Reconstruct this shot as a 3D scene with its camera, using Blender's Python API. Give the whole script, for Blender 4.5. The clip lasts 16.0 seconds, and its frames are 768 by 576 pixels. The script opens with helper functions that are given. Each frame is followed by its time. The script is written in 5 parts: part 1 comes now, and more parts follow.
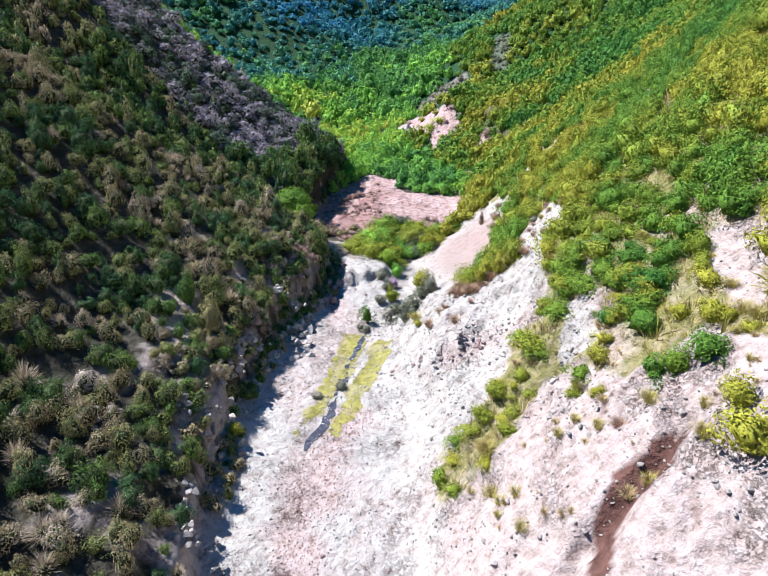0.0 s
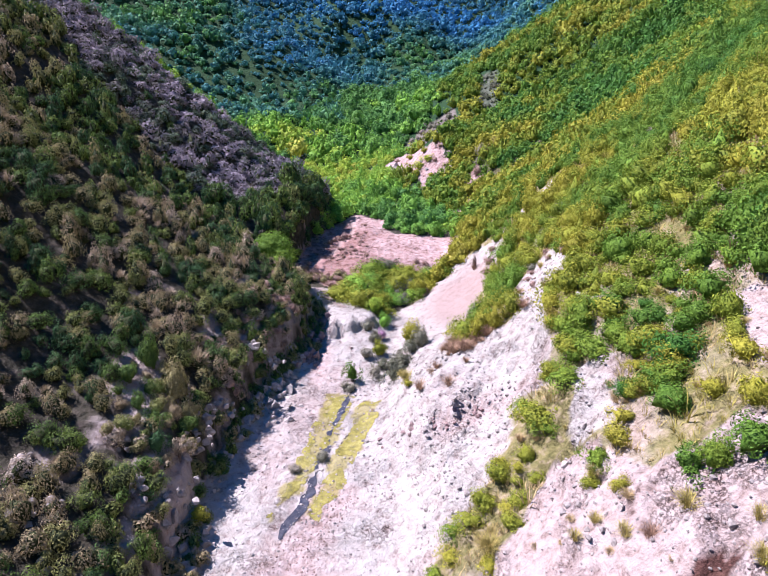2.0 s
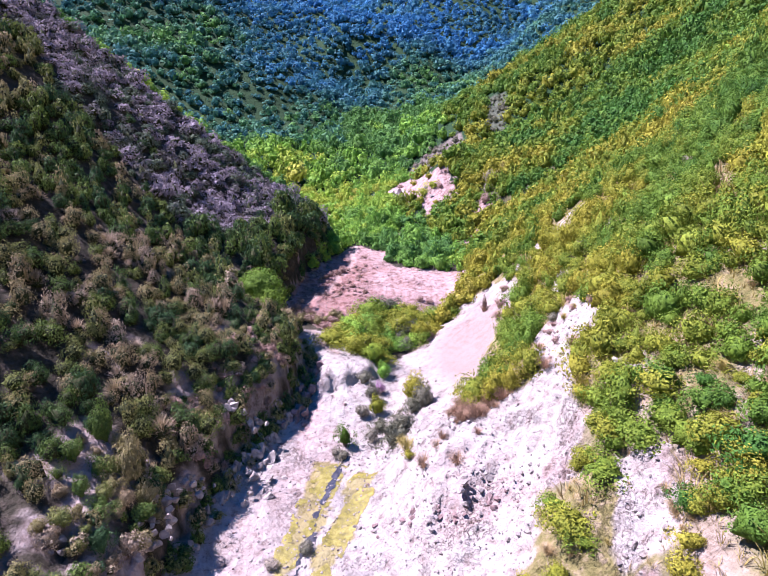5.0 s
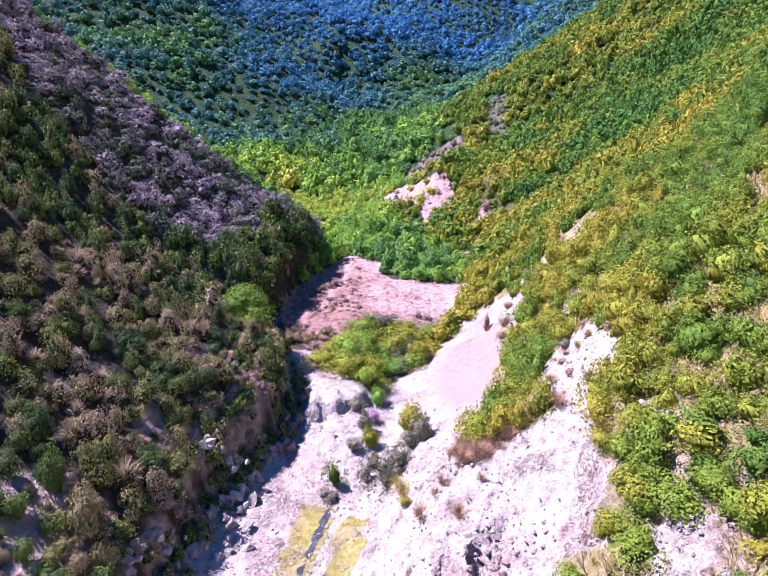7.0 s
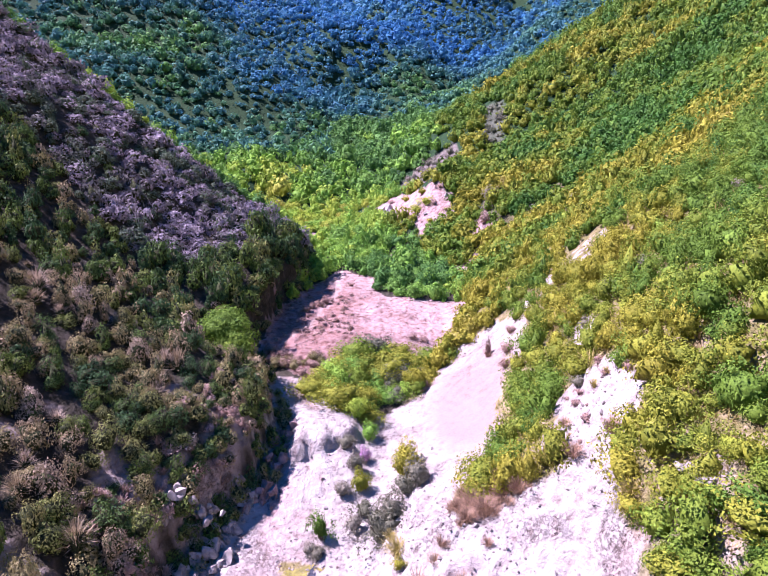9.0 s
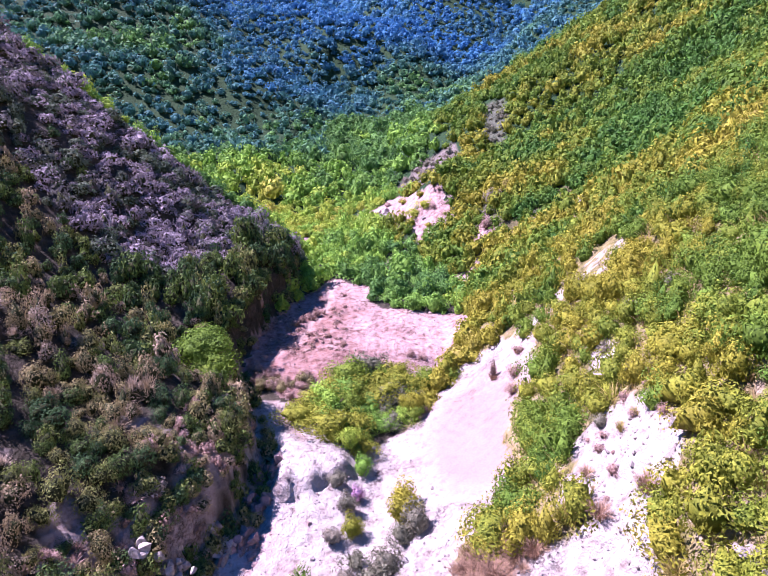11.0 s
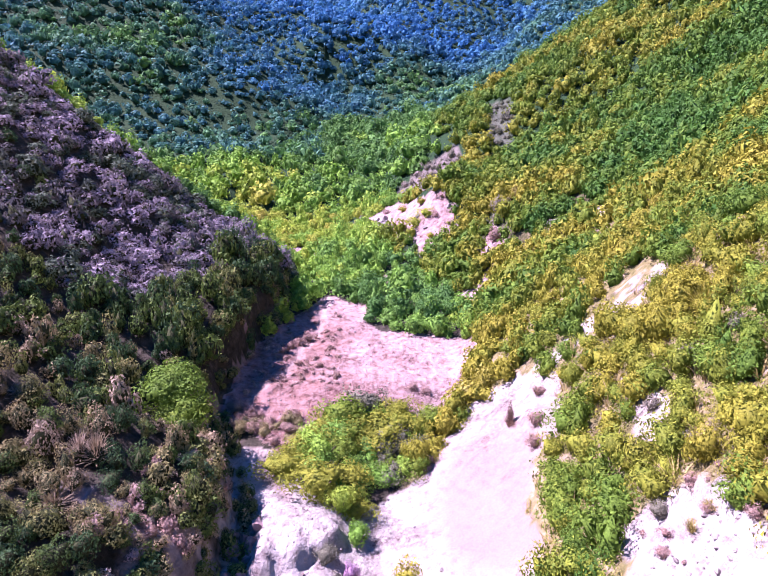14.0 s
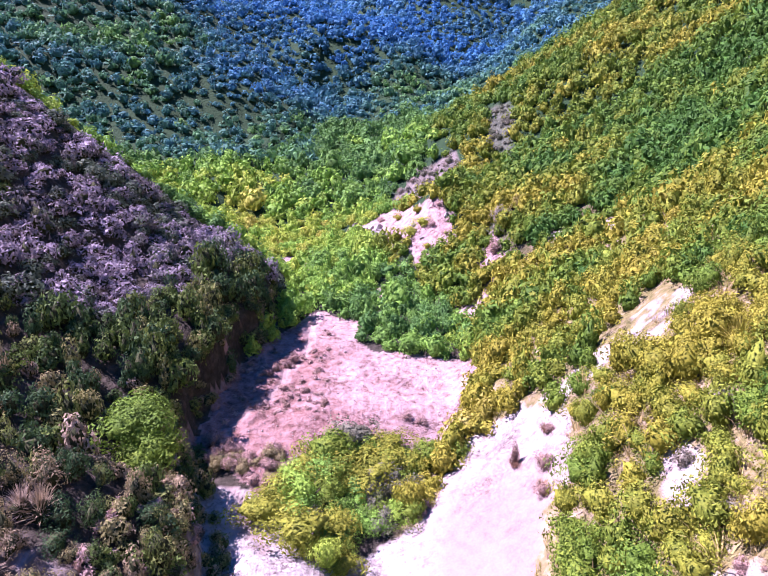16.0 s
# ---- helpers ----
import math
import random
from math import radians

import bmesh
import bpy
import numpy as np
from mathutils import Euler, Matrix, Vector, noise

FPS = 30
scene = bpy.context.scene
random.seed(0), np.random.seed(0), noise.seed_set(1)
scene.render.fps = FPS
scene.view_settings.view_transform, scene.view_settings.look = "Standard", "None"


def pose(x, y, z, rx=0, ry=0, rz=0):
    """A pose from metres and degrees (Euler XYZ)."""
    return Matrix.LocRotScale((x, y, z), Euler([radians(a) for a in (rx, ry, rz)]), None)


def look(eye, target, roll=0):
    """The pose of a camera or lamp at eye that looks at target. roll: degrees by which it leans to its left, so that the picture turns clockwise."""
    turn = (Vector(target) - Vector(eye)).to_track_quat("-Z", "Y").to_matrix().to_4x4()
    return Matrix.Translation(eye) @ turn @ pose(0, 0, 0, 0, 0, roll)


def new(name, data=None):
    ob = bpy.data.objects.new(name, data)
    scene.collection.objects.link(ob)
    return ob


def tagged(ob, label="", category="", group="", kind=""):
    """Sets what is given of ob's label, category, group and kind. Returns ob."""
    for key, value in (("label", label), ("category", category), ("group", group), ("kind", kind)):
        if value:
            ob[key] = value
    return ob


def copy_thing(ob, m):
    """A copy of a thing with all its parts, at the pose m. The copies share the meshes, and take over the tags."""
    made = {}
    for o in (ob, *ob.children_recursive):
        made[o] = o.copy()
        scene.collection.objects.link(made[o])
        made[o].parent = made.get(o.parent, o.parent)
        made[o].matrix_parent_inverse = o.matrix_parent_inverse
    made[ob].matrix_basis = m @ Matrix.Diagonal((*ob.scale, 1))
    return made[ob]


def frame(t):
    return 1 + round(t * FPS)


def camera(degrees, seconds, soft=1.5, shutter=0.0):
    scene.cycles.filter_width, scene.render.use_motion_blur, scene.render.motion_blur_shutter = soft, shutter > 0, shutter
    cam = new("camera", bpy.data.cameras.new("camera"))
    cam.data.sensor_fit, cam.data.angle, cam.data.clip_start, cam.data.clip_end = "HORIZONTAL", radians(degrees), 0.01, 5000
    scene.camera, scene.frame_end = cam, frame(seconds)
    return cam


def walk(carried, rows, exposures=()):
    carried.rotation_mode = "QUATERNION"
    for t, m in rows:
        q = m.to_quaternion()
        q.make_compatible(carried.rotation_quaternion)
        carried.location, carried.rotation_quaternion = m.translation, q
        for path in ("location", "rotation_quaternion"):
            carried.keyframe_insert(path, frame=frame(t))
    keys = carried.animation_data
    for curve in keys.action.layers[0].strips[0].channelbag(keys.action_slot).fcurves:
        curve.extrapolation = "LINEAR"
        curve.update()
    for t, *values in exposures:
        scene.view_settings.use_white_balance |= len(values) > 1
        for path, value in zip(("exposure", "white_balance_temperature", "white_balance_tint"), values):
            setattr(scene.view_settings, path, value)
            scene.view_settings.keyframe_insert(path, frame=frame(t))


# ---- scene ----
# seconds, eye in metres, then yaw to the left, pitch up and roll in degrees
PATH = [
    (0, 0.00, 0.00, 32.00, -0.01, -22.89, -0.00),
    (0.5, 0.06, 1.59, 31.91, -0.75, -22.67, 0.07),
    (1, 0.16, 3.15, 31.99, -1.12, -21.35, 0.18),
    (1.5, 0.22, 4.35, 31.91, -1.31, -20.04, 0.20),
    (2, 0.47, 6.01, 31.93, -0.98, -19.78, -0.18),
    (2.5, 0.59, 7.50, 31.90, -0.94, -19.61, -0.35),
    (3, 0.75, 9.21, 31.89, -0.48, -19.17, -0.31),
    (3.5, 0.94, 10.46, 31.87, -0.04, -18.69, -0.47),
    (4, 1.04, 11.87, 31.82, -0.15, -18.35, -0.33),
    (6.5, 1.66, 18.67, 31.81, -0.74, -17.53, -0.18),
    (7, 1.76, 20.17, 31.81, -0.64, -17.67, -0.28),
    (7.5, 1.81, 21.47, 31.87, -0.85, -17.47, -0.24),
    (8, 1.95, 22.86, 31.91, -0.96, -17.44, -0.13),
    (8.5, 1.98, 24.19, 31.93, -1.08, -17.30, -0.09),
    (9, 2.08, 25.61, 31.95, -1.14, -17.17, -0.17),
    (11.5, 2.51, 32.79, 31.94, -1.44, -17.34, -0.17),
    (12, 2.50, 34.20, 31.98, -1.60, -17.29, -0.04),
    (12.5, 2.50, 35.48, 31.95, -1.60, -17.21, -0.08),
    (13, 2.53, 36.87, 31.91, -1.73, -17.18, 0.02),
    (13.5, 2.57, 38.29, 31.92, -1.77, -17.29, 0.03),
    (14, 2.62, 39.69, 31.96, -1.56, -17.36, -0.17),
    (14.5, 2.69, 40.96, 31.92, -1.68, -17.48, 0.00),
    (15, 2.76, 41.92, 32.02, -1.74, -17.31, 0.16),
    (15.5, 2.93, 43.51, 31.97, -1.78, -17.18, 0.10),
    (16, 3.08, 44.89, 32.00, -1.98, -17.12, 0.30),
]
cam = camera(65.00, 16.0, soft=0.6)


def heading(x, y, z, yaw, pitch, roll):
    a, b = radians(yaw), radians(pitch)
    eye = Vector((x, y, z))
    return look(eye, eye + Vector((-math.sin(a) * math.cos(b), math.cos(a) * math.cos(b), math.sin(b))), roll)


walk(cam, [(t, heading(*row)) for t, *row in PATH], [(0.0, 1.49, 5700, 12), (1.5, 1.46, 5780, 27), (3.0, 1.53, 5780, 36), (8.0, 1.70, 5750, 51), (16.0, 1.84, 5750, 64)])

# ---- world, sun and exposure ----
SUN = Vector((-0.555, 0.20, 0.81)).normalized()
world = bpy.data.worlds.new("sky")
scene.world = world
world.use_nodes = True
wn = world.node_tree.nodes
sky = wn.new("ShaderNodeTexSky")
sky.sky_type, sky.sun_disc = "NISHITA", False
sky.sun_elevation, sky.sun_rotation = math.asin(SUN.z), math.atan2(SUN.x, SUN.y)
sky.air_density, sky.dust_density, sky.ozone_density = 1.0, 0.0, 6.0
wn["Background"].inputs["Strength"].default_value = 0.065
deep = wn.new("ShaderNodeHueSaturation")
deep.inputs["Saturation"].default_value = 1.6
world.node_tree.links.new(sky.outputs["Color"], deep.inputs["Color"])
world.node_tree.links.new(deep.outputs["Color"], wn["Background"].inputs["Color"])
sun = new("sun", bpy.data.lights.new("sun", "SUN"))
sun.data.energy, sun.data.angle, sun.data.color = 5.0, radians(0.6), (1.0, 0.95, 0.86)
sun.matrix_world = look(SUN * 400, (0, 0, 0))


# ---- materials ----
def material(name, rough=0.8, spec=0.3):
    m = bpy.data.materials.new(name)
    m.use_nodes = True
    b = m.node_tree.nodes["Principled BSDF"]
    b.inputs["Roughness"].default_value = rough
    b.inputs["Specular IOR Level"].default_value = spec
    return m, m.node_tree.nodes, m.node_tree.links, b


def ramp(nodes, stops):
    r = nodes.new("ShaderNodeValToRGB")
    while len(r.color_ramp.elements) < len(stops):
        r.color_ramp.elements.new(0.5)
    for e, (p, c) in zip(r.color_ramp.elements, stops):
        e.position, e.color = p, (*c, 1)
    return r


def noise_node(nodes, links, scale, detail=5.0, rough=0.6, vec=None):
    n = nodes.new("ShaderNodeTexNoise")
    n.inputs["Scale"].default_value, n.inputs["Detail"].default_value, n.inputs["Roughness"].default_value = scale, detail, rough
    if vec is None:
        g = nodes.new("ShaderNodeNewGeometry")
        vec = g.outputs["Position"]
    links.new(vec, n.inputs["Vector"])
    return n


def mixed(nodes, links, fac, a, b, mode="MIX"):
    n = nodes.new("ShaderNodeMix")
    n.data_type, n.blend_type = "RGBA", mode
    for sock, v in ((n.inputs[0], fac), (n.inputs[6], a), (n.inputs[7], b)):
        if isinstance(v, (int, float)):
            sock.default_value = v
        elif isinstance(v, tuple):
            sock.default_value = (*v, 1)
        else:
            links.new(v, sock)
    return n.outputs[2]


def calc(nodes, links, op, a, b=0.0, c=0.0):
    n = nodes.new("ShaderNodeMath")
    n.operation = op
    for sock, v in zip(n.inputs, (a, b, c)):
        if isinstance(v, (int, float)):
            sock.default_value = v
        else:
            links.new(v, sock)
    return n.outputs[0]


def attribute(nodes, name):
    a = nodes.new("ShaderNodeAttribute")
    a.attribute_name = name
    return a.outputs["Fac"]


def bump(nodes, links, b, height, strength, distance):
    n = nodes.new("ShaderNodeBump")
    n.inputs["Strength"].default_value, n.inputs["Distance"].default_value = strength, distance
    links.new(height, n.inputs["Height"])
    links.new(n.outputs["Normal"], b.inputs["Normal"])


def foliage(name, stops, glow=0.24, rough=0.7, spread=0.06, grain=7.0):
    """Leaves: a plant's own tone, a little change from spray to spray, fine grain with leaf-gap shade in it, and light
    passing through.
    """
    m, n, l, b = material(name, rough, 0.12)
    g = n.new("ShaderNodeNewGeometry")
    fine, big = noise_node(n, l, grain, 4, 0.8), noise_node(n, l, grain * 0.16, 3)
    tone = calc(n, l, "ADD", attribute(n, "tone"), calc(n, l, "MULTIPLY", calc(n, l, "SUBTRACT", g.outputs["Random Per Island"], 0.5), spread))
    tone = calc(n, l, "ADD", tone, calc(n, l, "MULTIPLY", calc(n, l, "SUBTRACT", big.outputs[0], 0.5), 0.22))
    r = ramp(n, stops)
    l.new(tone, r.inputs[0])
    # the grade's dark end paints the shaded gaps between leaves
    grade = ramp(n, [(0.36, (0.66, 0.66, 0.7)), (0.5, (1.0, 0.97, 1.03)), (0.64, (1.28, 1.22, 1.25))])
    l.new(fine.outputs[0], grade.inputs[0])
    hsv = n.new("ShaderNodeHueSaturation")
    l.new(mixed(n, l, 1.0, r.outputs[0], grade.outputs[0], "MULTIPLY"), hsv.inputs["Color"])
    l.new(calc(n, l, "MULTIPLY_ADD", g.outputs["Random Per Island"], 0.6, 0.7), hsv.inputs["Value"])
    col = hsv.outputs[0]
    l.new(col, b.inputs["Base Color"])
    t = n.new("ShaderNodeBsdfTranslucent")
    l.new(col, t.inputs["Color"])
    mx = n.new("ShaderNodeMixShader")
    mx.inputs[0].default_value = glow
    l.new(b.outputs[0], mx.inputs[1])
    l.new(t.outputs[0], mx.inputs[2])
    l.new(mx.outputs[0], n["Material Output"].inputs["Surface"])
    return m


LEAF_LEFT = foliage("olive_scrub_leaves", [(0.0, (0.0388, 0.092, 0.0339)), (0.22, (0.0972, 0.16, 0.0291)), (0.42, (0.208, 0.208, 0.0727)),
                                           (0.62, (0.262, 0.218, 0.117)), (0.8, (0.3, 0.247, 0.16)), (1.0, (0.388, 0.335, 0.252))])
LEAF_HEATH = foliage("mauve_heath_leaves", [(0.0, (0.092, 0.138, 0.0805)), (0.25, (0.144, 0.138, 0.132)), (0.6, (0.23, 0.205, 0.224)), (1.0, (0.333, 0.299, 0.316))], grain=6.0)
LEAF_RIGHT = foliage("yellow_green_scrub_leaves", [(0.0, (0.044, 0.138, 0.0198)), (0.3, (0.11, 0.198, 0.0198)), (0.6, (0.248, 0.253, 0.0242)), (0.85, (0.29, 0.285, 0.033)), (1.0, (0.36, 0.32, 0.09))])
LEAF_MID = foliage("green_thicket_leaves", [(0.0, (0.072, 0.195, 0.0432)), (0.4, (0.172, 0.36, 0.0432)), (0.75, (0.302, 0.404, 0.0432)), (1.0, (0.404, 0.388, 0.0648))])
# distance haze is put into these leaf colours as blue
LEAF_FAR = foliage("haze_tinted_forest_leaves", [(0.0, (0.04, 0.20, 0.36)), (0.35, (0.045, 0.18, 0.22)), (0.7, (0.055, 0.185, 0.135)), (1.0, (0.10, 0.25, 0.06))], grain=2.2)
LEAF_DRY = foliage("dry_grass_blades", [(0.0, (0.30, 0.195, 0.125)), (0.45, (0.38, 0.28, 0.165)), (0.75, (0.40, 0.33, 0.13)), (1.0, (0.34, 0.31, 0.07))], 0.3)
LEAF_GREY = foliage("grey_shrub_leaves", [(0.0, (0.08, 0.10, 0.05)), (0.5, (0.17, 0.175, 0.115)), (1.0, (0.35, 0.31, 0.24))])
LEAF_BROWN = foliage("brown_shrub_leaves", [(0.0, (0.20, 0.14, 0.10)), (0.5, (0.33, 0.23, 0.18)), (1.0, (0.46, 0.34, 0.28))])
LEAF_FLOWER = foliage("pink_flowering_leaves", [(0.0, (0.12, 0.15, 0.10)), (0.5, (0.28, 0.21, 0.25)), (1.0, (0.50, 0.30, 0.44))], 0.25, 0.6, 0.9)


def ground_material():
    m, n, l, b = material("valley_ground", 0.92, 0.15)
    mid, fine = noise_node(n, l, 1.3, 6, 0.6), noise_node(n, l, 6.0, 4, 0.6)
    broad, grit = noise_node(n, l, 0.22, 4, 0.6), noise_node(n, l, 2.4, 7, 0.72)
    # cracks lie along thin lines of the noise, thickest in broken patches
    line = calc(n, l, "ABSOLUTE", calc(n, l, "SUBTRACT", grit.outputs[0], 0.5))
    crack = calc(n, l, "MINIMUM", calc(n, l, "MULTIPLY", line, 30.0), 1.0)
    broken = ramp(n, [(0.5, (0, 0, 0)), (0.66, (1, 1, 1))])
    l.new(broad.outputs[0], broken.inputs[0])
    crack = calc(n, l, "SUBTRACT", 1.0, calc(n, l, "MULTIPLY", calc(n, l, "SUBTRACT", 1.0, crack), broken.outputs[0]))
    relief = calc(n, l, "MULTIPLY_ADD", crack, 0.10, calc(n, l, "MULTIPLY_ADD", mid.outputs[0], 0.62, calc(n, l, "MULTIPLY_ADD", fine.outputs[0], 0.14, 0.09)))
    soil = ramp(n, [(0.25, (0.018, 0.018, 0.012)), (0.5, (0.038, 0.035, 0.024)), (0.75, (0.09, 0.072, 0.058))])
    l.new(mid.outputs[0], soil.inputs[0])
    tan = ramp(n, [(0.3, (0.09, 0.09, 0.028)), (0.5, (0.17, 0.15, 0.06)), (0.7, (0.30, 0.24, 0.17))])
    l.new(mid.outputs[0], tan.inputs[0])
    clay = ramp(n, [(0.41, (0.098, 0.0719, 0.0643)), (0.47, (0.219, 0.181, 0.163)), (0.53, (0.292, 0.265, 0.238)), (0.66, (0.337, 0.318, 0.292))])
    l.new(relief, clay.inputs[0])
    plain = ramp(n, [(0.3, (0.198, 0.15, 0.131)), (0.6, (0.225, 0.174, 0.154))])
    l.new(fine.outputs[0], plain.inputs[0])
    clay_col = mixed(n, l, attribute(n, "smooth"), clay.outputs[0], plain.outputs[0])
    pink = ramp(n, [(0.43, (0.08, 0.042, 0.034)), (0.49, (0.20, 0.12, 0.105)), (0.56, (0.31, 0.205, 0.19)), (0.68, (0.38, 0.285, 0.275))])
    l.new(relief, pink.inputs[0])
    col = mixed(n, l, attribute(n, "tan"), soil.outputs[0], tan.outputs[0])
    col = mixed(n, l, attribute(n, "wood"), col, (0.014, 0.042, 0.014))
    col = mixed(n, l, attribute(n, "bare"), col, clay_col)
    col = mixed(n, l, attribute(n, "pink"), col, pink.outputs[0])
    # red clay, with the shade on the flat's left side darkening its colour
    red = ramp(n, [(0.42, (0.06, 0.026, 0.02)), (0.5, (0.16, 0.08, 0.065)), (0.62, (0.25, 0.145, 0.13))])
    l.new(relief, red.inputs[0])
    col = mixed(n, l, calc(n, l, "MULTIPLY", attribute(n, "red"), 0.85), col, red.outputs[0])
    col = mixed(n, l, attribute(n, "algae"), col, (0.21, 0.18, 0.03))
    # the gully wall's shadow, put into the ground colour as dark brown
    brown = ramp(n, [(0.3, (0.055, 0.026, 0.02)), (0.7, (0.12, 0.06, 0.048))])
    l.new(mid.outputs[0], brown.inputs[0])
    col = mixed(n, l, attribute(n, "brown"), col, brown.outputs[0])
    l.new(col, b.inputs["Base Color"])
    even = calc(n, l, "SUBTRACT", 1.0, calc(n, l, "MULTIPLY", attribute(n, "smooth"), 0.85))
    bump(n, l, b, calc(n, l, "MULTIPLY", relief, even), 1.0, 0.7)
    return m


def algae_material():
    m, n, l, b = material("yellow_algae", 0.6, 0.4)
    mid, fine = noise_node(n, l, 1.6, 5), noise_node(n, l, 9.0, 6, 0.7)
    alg = ramp(n, [(0.36, (0.07, 0.062, 0.012)), (0.5, (0.165, 0.145, 0.016)), (0.64, (0.27, 0.24, 0.06))])
    l.new(calc(n, l, "ADD", calc(n, l, "MULTIPLY", mid.outputs[0], 0.6), calc(n, l, "MULTIPLY", fine.outputs[0], 0.4)), alg.inputs[0])
    l.new(alg.outputs[0], b.inputs["Base Color"])
    bump(n, l, b, fine.outputs[0], 0.6, 0.06)
    return m


def stone_material(name, dark, light):
    m, n, l, b = material(name, 0.9, 0.2)
    g = n.new("ShaderNodeTexCoord")
    info = n.new("ShaderNodeObjectInfo")
    a, f = noise_node(n, l, 2.0, 6, 0.65, g.outputs["Object"]), noise_node(n, l, 14.0, 5, 0.7, g.outputs["Object"])
    r = ramp(n, [(0.3, dark), (0.7, light)])
    l.new(a.outputs[0], r.inputs[0])
    shade = calc(n, l, "MULTIPLY_ADD", info.outputs["Random"], 0.4, 0.7)
    col = mixed(n, l, 1.0, r.outputs[0], (1, 1, 1), "MULTIPLY")
    hsv = n.new("ShaderNodeHueSaturation")
    l.new(col, hsv.inputs["Color"])
    l.new(shade, hsv.inputs["Value"])
    l.new(hsv.outputs[0], b.inputs["Base Color"])
    bump(n, l, b, f.outputs[0], 0.7, 0.05)
    return m


# near-black crown hearts: the shade deep among the leaves, put into the colour
def heart_shade_material():
    m, n, l, b = material("crown_heart_shade", 0.9, 0.1)
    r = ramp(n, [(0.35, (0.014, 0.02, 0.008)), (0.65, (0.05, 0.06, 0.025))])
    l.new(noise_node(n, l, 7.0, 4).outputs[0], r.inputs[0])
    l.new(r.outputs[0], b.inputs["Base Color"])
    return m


def bark_material():
    m, n, l, b = material("bark", 0.9, 0.2)
    a = noise_node(n, l, 8.0, 5)
    r = ramp(n, [(0.3, (0.05, 0.035, 0.025)), (0.7, (0.16, 0.12, 0.09))])
    l.new(a.outputs[0], r.inputs[0])
    l.new(r.outputs[0], b.inputs["Base Color"])
    bump(n, l, b, a.outputs[0], 0.6, 0.03)
    return m


def water_material():
    m, n, l, b = material("stream_water", 0.08, 0.5)
    a = noise_node(n, l, 2.5, 4)
    r = ramp(n, [(0.35, (0.025, 0.027, 0.035)), (0.65, (0.07, 0.068, 0.075))])
    l.new(a.outputs[0], r.inputs[0])
    l.new(r.outputs[0], b.inputs["Base Color"])
    bump(n, l, b, noise_node(n, l, 9.0, 3).outputs[0], 0.25, 0.02)
    return m


HEART_SHADE = heart_shade_material()
GROUND, BARK, WATER, ALGAE_MAT = ground_material(), bark_material(), water_material(), algae_material()
STONE = stone_material("pale_stone", (0.198, 0.171, 0.153), (0.396, 0.36, 0.333))
STONE_PINK = stone_material("pink_stone", (0.15, 0.095, 0.09), (0.34, 0.245, 0.23))
STONE_BROWN = stone_material("brown_stone", (0.14, 0.09, 0.08), (0.34, 0.25, 0.22))

# ---- the valley's shape ----
# y, the floor's left edge, its right edge, its height, the rise of the left side, the rise of the right side
STATIONS = np.array([
    (-60, -12, 0, -9.0, 0.60, 1.00), (15, -12, 0.5, -4.0, 0.60, 1.02), (35, -13.3, 1.5, -2.0, 0.64, 1.02),
    (47, -13.8, 2.0, -0.6, 0.80, 1.02), (60, -11.8, 1.5, 0.4, 0.82, 0.98), (66, -9.4, 2.3, 1.0, 0.78, 0.92), (70, -7.8, 3.0, 1.4, 0.76, 0.88),
    (76, -7.4, 4.0, 2.2, 0.75, 0.86), (82, -9.0, 5.0, 3.0, 0.74, 0.84), (88, -11.6, 8.0, 3.9, 0.80, 0.85), (95, -11.2, 11.0, 4.6, 0.84, 0.86), (112, -8, 14.5, 5.8, 0.84, 0.82),
    (124, -7, 11.0, 6.2, 0.84, 0.78), (150, -22, 3.0, 6.0, 0.22, 0.68), (170, -26, 4.0, 10.0, 0.12, 0.62)])
UPPER_STATIONS = np.array([
    (210, -22, 8.0, 17.0, 0.14, 0.55), (255, -16, 6.0, 24.0, 0.30, 0.45), (360, -13, 4.0, 46.0, 0.36, 0.40),
    (460, -18, -4, 62, 0.44, 0.42), (900, -50, -25, 150, 0.50, 0.46), (3000, -200, -100, 700, 0.1, 0.1)])
PLAN = np.vstack([STATIONS, UPPER_STATIONS])
# single rises and hollows: x, y, reach along x and y, height
RISES = [(14, 79, 7, 13, -3.6), (12, 64, 5, 9, -2.2), (50, 138, 20, 22, -6.0), (4, 153, 6, 9, 3.0), (15, 143, 6, 9, 4.5),
         (-20, 55, 7, 10, 0.8), (14, 24, 7, 6, 2.0), (4, 54, 4, 7, 0.9), (5.5, 53, 3.5, 4.5, 1.3), (3.5, 47.5, 5, 1.6, -0.5), (11.5, 49.5, 2.5, 4, -1.8)]


def along(y, k):
    """One column of the plan, run smoothly along the valley."""
    at, v = PLAN[:, 0], PLAN[:, k]
    h, d = np.diff(at), np.diff(v) / np.diff(at)
    m = np.zeros(len(at))
    same = d[:-1] * d[1:] > 0
    m[1:-1][same] = 2 * d[:-1][same] * d[1:][same] / (d[:-1] + d[1:])[same]
    m[0], m[-1] = d[0], d[-1]
    y = np.clip(y, at[0], at[-1])
    i = np.clip(np.searchsorted(at, y) - 1, 0, len(at) - 2)
    t = (y - at[i]) / h[i]
    return (v[i] * (1 + 2 * t) * (1 - t) ** 2 + m[i] * h[i] * t * (1 - t) ** 2
            + v[i + 1] * t * t * (3 - 2 * t) + m[i + 1] * h[i] * t * t * (t - 1))


